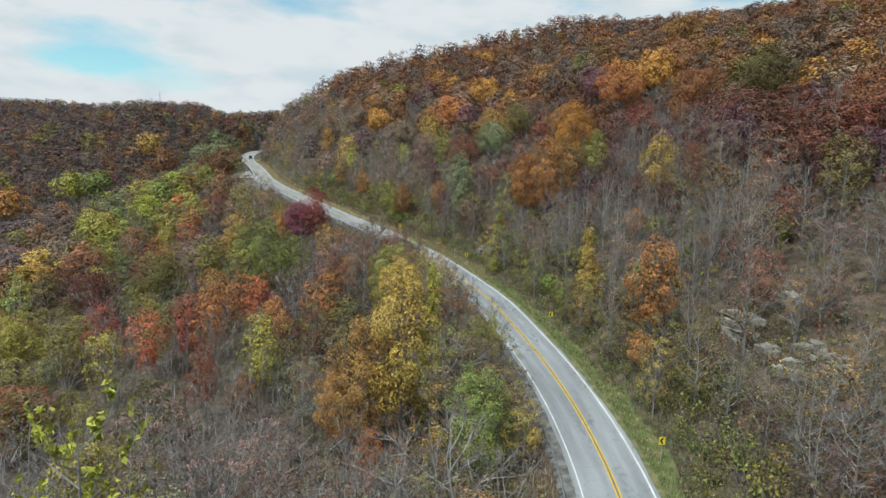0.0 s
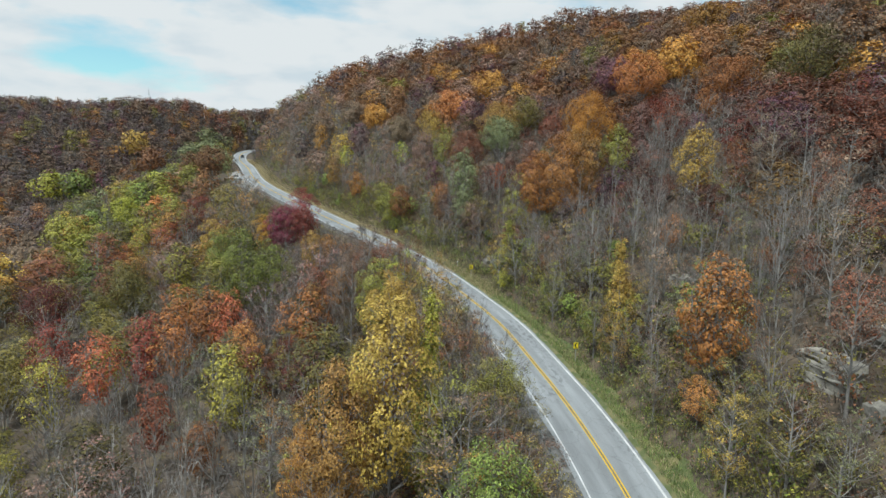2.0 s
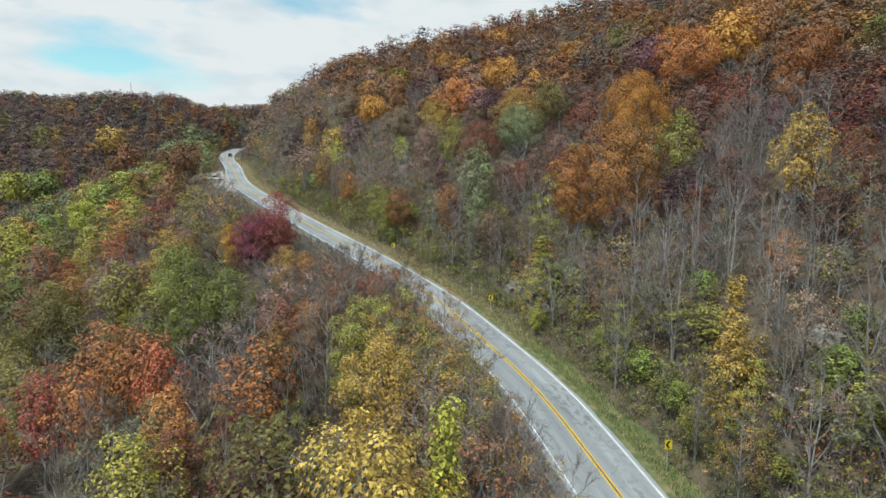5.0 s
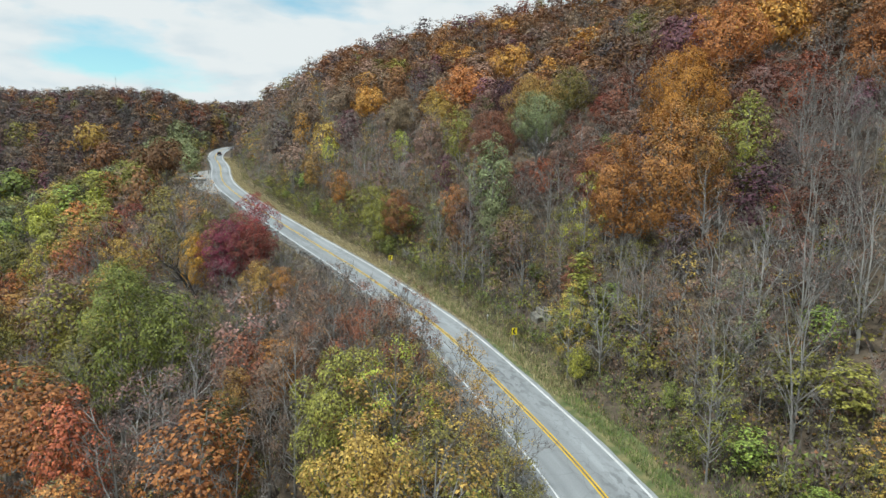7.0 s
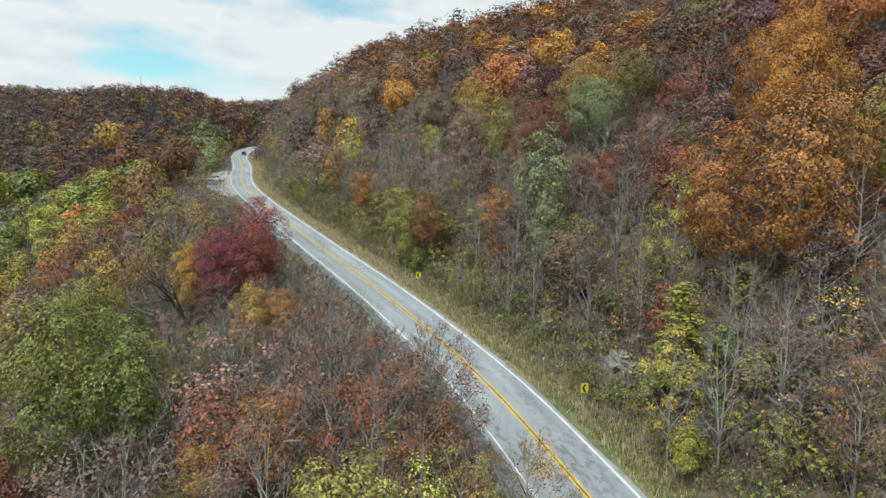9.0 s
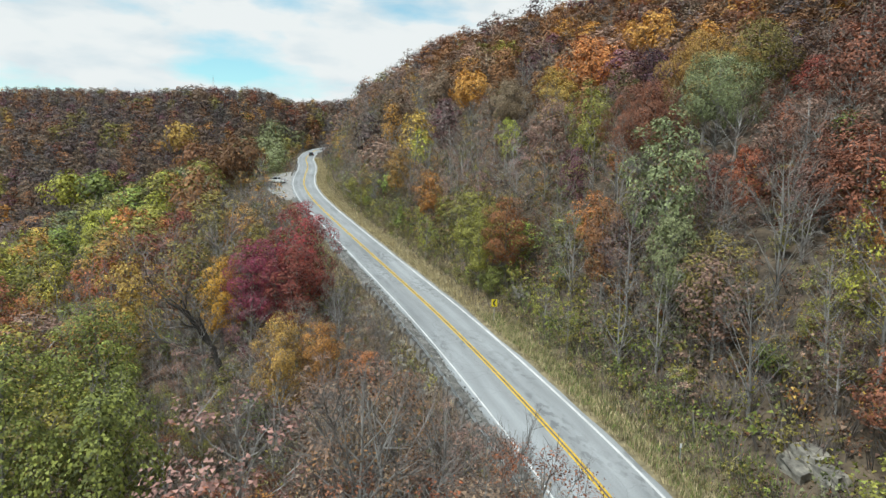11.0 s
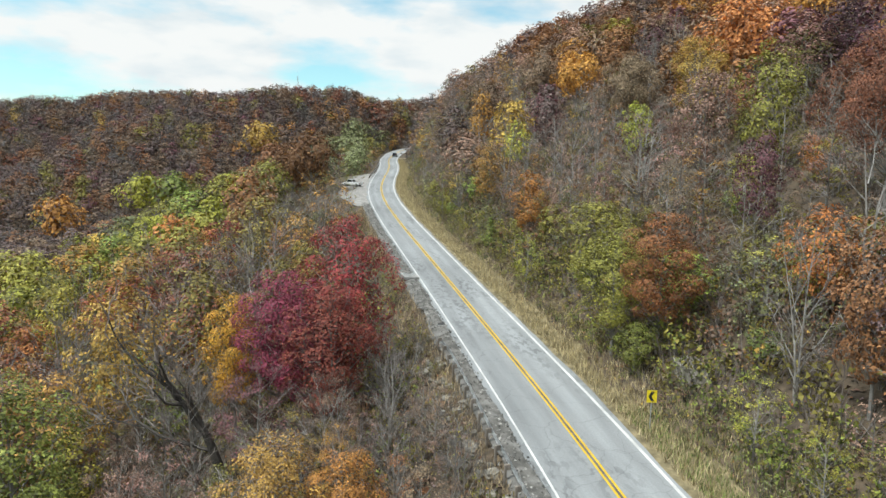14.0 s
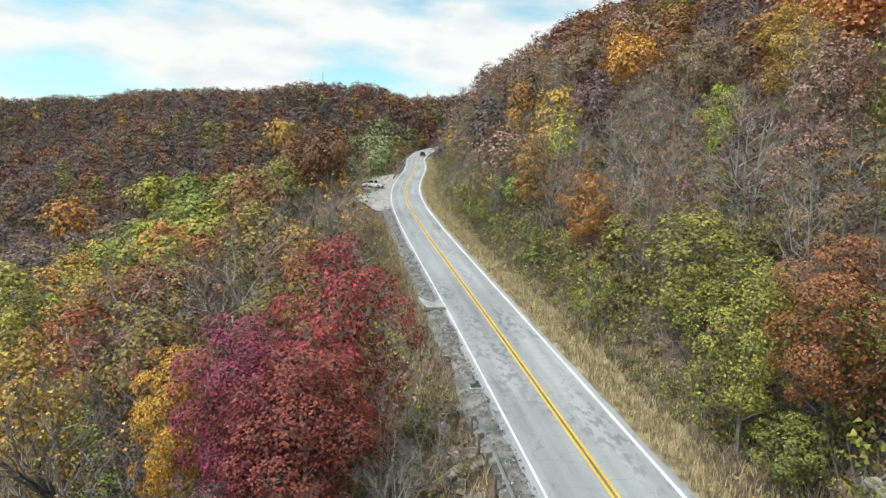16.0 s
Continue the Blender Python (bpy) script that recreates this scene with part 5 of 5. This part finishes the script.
def gnarled_tree(x, y, seed):
    """An old nearly leafless tree: a short leaning bole, thick dark crooked limbs thrown out over the valley, fine twigs."""
    r = np.random.RandomState(seed)
    z = float(height(np.array([x]), np.array([y]))[0])
    wood, tips = Soup(), []

    def limb(p, d, ln, rad, depth):
        pts, n = [p], 5
        for k in range(n):
            d = unit(d + r.normal(0, 0.2, 3) + (0, 0, 0.06))
            pts.append(pts[-1] + d * ln / n)
        pts = np.array(pts)
        wood.add(*tube(pts, rad * np.linspace(1, 0.42, n + 1), 6 if depth < 2 else 4), 0 if depth < 3 else 1)
        if depth == 4:
            tips.append(pts[-1])
            return
        for k in range((4, 5, 5, 4)[depth]):
            q = pts[r.randint(2, n + 1)] if k else pts[-1]
            limb(q, unit(d + r.normal(0, 0.62, 3) + (0, 0, 0.12)), ln * r.uniform(0.45, 0.75), rad * (0.5 if k else 0.42), depth + 1)

    out = np.array([-0.93, -0.37, 0.0])
    foot = np.array([0.0, 0.0, -0.6])
    fork = np.array([-1.0, -0.4, 4.4])
    wood.add(*tube([foot, fork * 0.5 + (0.3, 0, 0), fork], [0.46, 0.36, 0.30], 8))
    limb(fork, unit(out + (0, 0, 0.62)), 6.8, 0.25, 1)
    limb(fork, unit(out * 0.1 + (0, 0, 1.0)), 5.4, 0.17, 1)
    limb(fork * 0.72, unit(out + (0, 0, 0.12)), 6.5, 0.17, 1)
    root = new("bare_tree")
    root.location = (x, y, z)
    v, f = wood.arrays()
    link_mesh("trunk", v, f, [DARK_BARK, TWIG], wood.slots(), parent=root)
    t = np.repeat(np.array(tips), 2, axis=0)
    link_mesh("crown", *leaf_tris(r, t + r.normal(0, 0.25, t.shape), 0.16, np.zeros(t.shape), False), [LEAVES["orange"]], parent=root)
    planted.append((x, y, 6.0))
    tagged(root, "old leaning tree with thick dark crooked limbs, nearly leafless", "tree", "trees beside the road")


# Dull, dark grey-brown mottling for the old leaning tree.
DARK_BARK = material("dark_grey_bark", (0.035, 0.03, 0.026), (0.09, 0.08, 0.07), 1.2, 14, 0.9, bump=0.4)
gnarled_tree(-41.3, 160.4, 5)

# the thicket on the bank below the guardrail: low at the rail, taller down the slope
rb = random.Random(19)
for al, la in [(128 + 2.5 * k, base) for base in (-8.0, -10.8, -14.0) for k in range(53)]:
    tall = min(14.5, -la * float(np.interp(al, (200, 220, 262), (1.1, 0.6, 0.55))))
    if al > 244 and la > -9:
        continue
    x, y, z, _ = at_road(al + rb.uniform(-1, 1), la + rb.uniform(-0.8, 0.6))
    shape, col = rb.choice((("bare", ""), ("bare", ""), ("airy", "brown"), ("airy", "brown"), ("airy", "russet"), ("airy", "pink"), ("bare", "")) if al > 192 else (("bare", ""), ("airy", "olive"), ("airy", "brown"), ("airy", "olive"), ("airy", "gold"), ("airy", "russet")))
    if min(math.hypot(p[0] - x, p[1] - y) - 0.45 * p[2] for p in planted) < 0.6:
        continue
    planted.append((x, y, 1.6))
    near_count += 1
    near_tree(x, y, z, tall * rb.uniform(0.85, 1.15), tall * rb.uniform(0.27, 0.34), shape, col)



def kinds_of(table):
    return [(a, b) for a, b, c in table for _ in range(c)]


LOW = kinds_of((("bare", "", 32), ("airy", "brown", 14), ("airy", "olive", 16), ("full", "olive", 7), ("full", "brown", 3), ("airy", "gold", 6), ("full", "gold", 3), ("airy", "sage", 6), ("airy", "russet", 8), ("full", "russet", 5), ("airy", "pink", 8), ("full", "orange", 2), ("full", "maroon", 2)))
PALE = kinds_of((("bare", "", 34), ("airy", "pink", 30), ("airy", "orange", 9), ("airy", "olive", 10), ("airy", "brown", 6), ("airy", "gold", 6), ("full", "pink", 5)))
QUIET = kinds_of((("bare", "", 46), ("airy", "brown", 14), ("airy", "olive", 14), ("airy", "sage", 8), ("full", "olive", 4), ("airy", "pink", 6)))
HIGH = kinds_of((("full", "russet", 36), ("full", "brown", 18), ("full", "orange", 7), ("airy", "brown", 10), ("bare", "", 18), ("full", "olive", 3), ("full", "pink", 7), ("full", "plum", 4), ("full", "maroon", 6), ("full", "dusk", 5)))
VALLEY = kinds_of((("bare", "", 20), ("airy", "sage", 8), ("full", "sage", 5), ("full", "olive", 18), ("airy", "olive", 16), ("airy", "brown", 9), ("full", "lime", 13), ("full", "orange", 8), ("full", "gold", 6), ("full", "green", 5), ("airy", "russet", 5), ("full", "russet", 4), ("full", "brown", 4), ("full", "scarlet", 5)))
# Muted mix for the far ridge; its dusk colour carries distance haze.
REMOTE = kinds_of((("full", "russet", 12), ("full", "brown", 20), ("full", "dusk", 30), ("bare", "", 26), ("full", "orange", 3), ("full", "olive", 5), ("full", "gold", 1), ("full", "plum", 6), ("full", "maroon", 3), ("airy", "brown", 8)))


def in_view(x, y):
    """The wedge of land that lies before the walk."""
    return x < 0.76 * y + 14 and x > min(-0.76 * y - 14, -18 - 1.62 * (y - 135))


cx, cy = np.arange(-480, 260, 6.0), np.arange(-20, 560, 6.0)
COARSE = height(*np.meshgrid(cx, cy))


def coarse(x, y):
    return COARSE[np.clip(np.round((y + 20) / 6).astype(int), 0, len(cy) - 1), np.clip(np.round((x + 480) / 6).astype(int), 0, len(cx) - 1)]


def open_to_valley(x, y, top):
    """Trees that no shoulder of the land hides from the valley; the rest need not be built."""
    seen = np.zeros(len(x), bool)
    u = np.linspace(0.06, 0.96, 60)[:, None]
    for ex, ey, ez in ((0, 0, 43), (-2, 45, 43), (-5, 95, 43), (-18, 138, 43)):
        px, py, pz = ex + (x - ex) * u, ey + (y - ey) * u, ez + (top - ez) * u
        seen |= (coarse(px, py) + 4.5 < pz).all(axis=0)
    return seen


rt = np.random.RandomState(11)
spots, counts = [], []
for step, y0, y1 in ((4.8, 12, 520), (6.9, 12, 520)):
    for gxx in np.arange(-450, 230, step):
        for gyy in np.arange(y0, y1, step):
            x, y = gxx + rt.uniform(-0.4, 0.4) * step, gyy + rt.uniform(-0.4, 0.4) * step
            if in_view(x, y):
                spots.append((x, y))
    counts.append(len(spots))
coarse_count = len(spots)
for gxx in np.arange(-450, 30, 4.6):
    for gyy in np.arange(190, 520, 4.6):
        x, y = gxx + rt.uniform(-2.0, 2.0), gyy + rt.uniform(-2.0, 2.0)
        if in_view(x, y):
            spots.append((x, y))
spots = np.array(spots)
slat, szr, sal = lateral(spots[:, 0], spots[:, 1])
sz = height(spots[:, 0], spots[:, 1])
across = (slat < -20) & (far_ridge(spots[:, 0], spots[:, 1]) > sz - 7)
tight = np.arange(len(spots)) >= coarse_count
rim = np.where(sal > 395, 6.6, 10.5)
loose = (np.arange(len(spots)) >= counts[0]) & ~tight
broad = (slat > 48) | (slat < -44)
keepm = (across == tight) & (across | (broad == loose)) & ~((slat > -22) & (slat < 0) & (sal > 318) & (sal < 405)) & ((slat > rim) | (slat < 1 - rim)) & (slat < 240)
spots, slat, sal, sz = spots[keepm], slat[keepm], sal[keepm], sz[keepm]
seen = open_to_valley(spots[:, 0], spots[:, 1], sz + 13)
spots, slat, sal, sz = spots[seen], slat[seen], sal[seen], sz[seen]
taken = np.array(planted + CLEARINGS)
order = np.argsort(np.abs(slat + 9) + np.clip(np.abs(sal - 195) - 75, 0, 500) * 0.5)
spots, slat, sal, sz = spots[order], slat[order], sal[order], sz[order]
hills = far_ridge(spots[:, 0], spots[:, 1])
for (x, y), la, al, z, hill in zip(spots, slat, sal, sz, hills):
    remote = la < -20 and hill > z - 7
    free = np.hypot(taken[:, 0] - x, taken[:, 1] - y) - 0.62 * taken[:, 2]
    if free.min() < 1.3:
        continue
    crowded = (free < 3.2 + 0.3 * taken[:, 2]).any()
    table = REMOTE if remote or (la < -70 and al > 300) else VALLEY if la < -32 and y > 88 else PALE if al > 262 and 0 < la < 44 else QUIET if y < 88 and la < -14 or y < 84 and 0 < la < 34 else LOW if la < 32 + 14 * math.sin(al / 19) else HIGH
    shape, col = table[rt.randint(len(table))]
    tall = rt.uniform(8, 13.5) if la < 48 else rt.uniform(11, 15)
    if 12 < la <= 48:
        tall = rt.uniform(6.5, 12.5)
    elif -9 < la <= 12:
        tall = rt.uniform(4.5, 9)
    elif la < 0 and not remote:
        tall = rt.uniform(0.7, 1.0) * min(16.5, -la * float(np.interp(al, (200, 220, 262, 290), (1.15, 0.52, 0.52, 1.0))))
    if remote:
        tall = rt.uniform(7.5, 10.0)
    if crowded and not remote:
        tall *= 0.72
    wide = tall * (rt.uniform(0.36, 0.46) if remote else rt.uniform(0.3, 0.4) if -44 < la < 48 else rt.uniform(0.34, 0.46) if shape == "full" else rt.uniform(0.3, 0.38))
    if (-38 < la < 14 and 100 < al < 285 or 14 <= la < 36 and 150 < al < 285) and near_count < 300:
        near_count += 1
        near_tree(x, y, z, tall, wide, shape, col)
    else:
        wood_tree("far" if remote else lod_at(x, y, la), x, y, z, tall, wide, shape, col)

scrub = kinds_of((("airy", "olive", 9), ("full", "olive", 5), ("airy", "brown", 5), ("airy", "sage", 4), ("airy", "gold", 3), ("airy", "russet", 2), ("airy", "pink", 3), ("full", "green", 2)))
for k in range(640):
    al, la = rt.uniform(150, 345), 9.0 + min(34.0, rt.exponential(13.0))
    if rt.uniform() < 0.22:
        la = -9.5 - rt.uniform(0, 22)
    x, y, z, _ = at_road(al, la)
    if (np.hypot(taken[:, 0] - x, taken[:, 1] - y) - 0.5 * taken[:, 2]).min() < 0.2:
        continue
    shape, col = scrub[rt.randint(len(scrub))]
    tall = rt.uniform(2.6, 5.6) * (0.7 if abs(la) < 12 else 1.0)
    wood_tree("dim", x, y, z, tall, tall * rt.uniform(0.34, 0.5), shape, col)

thicket = kinds_of((("bare", "", 8), ("airy", "brown", 5), ("airy", "russet", 4), ("airy", "pink", 4), ("full", "dusk", 2), ("airy", "olive", 2), ("full", "russet", 2)))
for k in range(330):
    al, la = rt.uniform(95, 235), rt.uniform(13, 62)
    x, y, z, _ = at_road(al, la)
    if (np.hypot(taken[:, 0] - x, taken[:, 1] - y) - 0.5 * taken[:, 2]).min() < 0.4:
        continue
    shape, col = thicket[rt.randint(len(thicket))]
    tall = rt.uniform(5, 9.5)
    if al < 140:
        shape, col = (("airy", "olive"), ("airy", "gold"), ("airy", "brown"), ("bare", ""), ("airy", "olive"))[k % 5]
    wood_tree("mid", x, y, z, tall, tall * rt.uniform(0.3, 0.4), shape, col)

brush = kinds_of((("bare", "", 9), ("airy", "brown", 5), ("airy", "pink", 4), ("airy", "russet", 2), ("airy", "olive", 3), ("airy", "orange", 1)))
for k in range(230):
    al, la = rt.uniform(206, 285), -rt.uniform(12, 46)
    x, y, z, _ = at_road(al, la)
    if (np.hypot(taken[:, 0] - x, taken[:, 1] - y) - 0.5 * taken[:, 2]).min() < 0.3:
        continue
    shape, col = brush[rt.randint(len(brush))]
    tall = rt.uniform(4.0, 4.5 + 0.14 * -la)
    wood_tree("mid", x, y, z, tall, tall * rt.uniform(0.32, 0.44), shape, col)

for lod, g in soups.items():
    v, f = g[0].arrays()
    ob = link_mesh("woods" if lod == "mid" else "far_woods", v, f, [LIMB, TWIG], g[0].slots())
    tagged(ob, "autumn woods of russet, brown, olive and leafless grey trees" if lod != "far" else "distant autumn woods in russet, brown and dark plum", "trees", kind="stuff")
    v, f = g[1].arrays()
    crowns = link_mesh("leaves", v, f, [LEAVES[k] for k in LEAF_NAMES], index=np.concatenate(g[2]), smooth=True, parent=ob)
    crowns.data.attributes.new("tint", "FLOAT", "FACE").data.foreach_set("value", np.concatenate(g[3]))

# ---- undergrowth ----
def bush_shape(seed, stems=6, leaves=54):
    r = np.random.RandomState(seed)
    wood, tips = Soup(), []
    for i in range(stems):
        a, h = r.uniform(0, 6.28), r.uniform(0.5, 1.0)
        o = np.array([math.cos(a), math.sin(a), 0])
        s, tip = o * r.uniform(0, 0.25) + (0, 0, -0.1), o * r.uniform(0.2, 0.75) + np.array([0, 0, h])
        w = 0.016
        wood.add(np.array([s + (w, 0, 0), s + (-w, w, 0), s + (-w, -w, 0), tip]), np.array([[0, 1, 3], [1, 2, 3], [2, 0, 3]]))
        tips.append((s, tip))
    k = r.randint(0, stems, leaves)
    a, b = np.array([t[0] for t in tips])[k], np.array([t[1] for t in tips])[k]
    c = a + (b - a) * r.uniform(0.3, 1.05, leaves)[:, None] + r.normal(0, 0.09, (leaves, 3))
    return wood.arrays(), leaf_tris(r, c, 0.085, np.zeros((leaves, 3)), False)


rl = np.random.RandomState(41)
n_l = 42000
la_ = np.where(rl.uniform(0, 1, n_l) < 0.6, 6.2 + rl.exponential(9, n_l), -5.6 - rl.exponential(7, n_l))
al_ = rl.uniform(95, 320, n_l)
lx = np.interp(al_, ALONG, LINE[:, 0]) + la_ * np.interp(al_, ALONG, SIDE[:, 0])
ly = np.interp(al_, ALONG, LINE[:, 1]) + la_ * np.interp(al_, ALONG, SIDE[:, 1])
v, f = leaf_tris(rl, np.stack([lx, ly, height(lx, ly) + 0.08], 1), 0.24, np.tile((0, 0, 0.8), (n_l, 1)), False)
litter_names = ["brown", "dusk", "russet", "olive", "gold", "pink"]
fallen = link_mesh("fallen_leaves", v, f, [LEAVES[k] for k in litter_names], index=rl.choice(6, n_l, p=[0.4, 0.25, 0.12, 0.13, 0.05, 0.05]))
tagged(fallen, "fallen brown and russet leaves on the slope", "fallen leaves", kind="stuff")
BUSHES = [bush_shape(i) for i in range(5)]
ru = np.random.RandomState(31)
wood, leaf, which = Soup(), Soup(), []
ua = np.where(ru.uniform(0, 1, 9800) < 0.85, ru.uniform(85, 330, 9800), ru.uniform(330, 490, 9800))
ul = np.where(ru.uniform(0, 1, 9800) < 0.55, 6.9 + ru.exponential(8, 9800), -6.0 - ru.exponential(14, 9800))
ux = np.interp(ua, ALONG, LINE[:, 0]) + ul * np.interp(ua, ALONG, SIDE[:, 0])
uy = np.interp(ua, ALONG, LINE[:, 1]) + ul * np.interp(ua, ALONG, SIDE[:, 1])
uz = height(ux, uy)
edge_hues = ["olive"] * 7 + ["green"] * 5 + ["sage"] * 2 + ["brown"] * 3 + ["lime"]
hues = ["brown"] * 4 + ["olive"] * 8 + ["sage"] * 3 + ["russet"] * 2 + ["gold"]
for x, y, z, la in zip(ux, uy, uz, ul):
    (wv, wf), (lv, lf) = BUSHES[ru.randint(5)]
    s, a = ru.uniform(1.1, 3.2) * (0.5 if abs(la) < 8 else 0.75 if abs(la) < 10 else 1.0), ru.uniform(0, 6.28)
    m = np.array([[math.cos(a) * s, -math.sin(a) * s, 0], [math.sin(a) * s, math.cos(a) * s, 0], [0, 0, s * ru.uniform(0.7, 1.2)]])
    wood.add(wv @ m.T + (x, y, z), wf)
    if ru.uniform() < 0.75:
        leaf.add(lv @ m.T + (x, y, z), lf)
        which.append(np.full(len(lf), LEAF_NAMES.index((hues if abs(la) > 12 else edge_hues)[ru.randint(18)])))
ob = link_mesh("undergrowth", *wood.arrays(), [TWIG])
tagged(ob, "tangled grey-brown brush and low shrubs under the trees", "undergrowth", kind="stuff")
v, f = leaf.arrays()
link_mesh("leaves", v, f, [LEAVES[k] for k in LEAF_NAMES], index=np.concatenate(which), parent=ob)
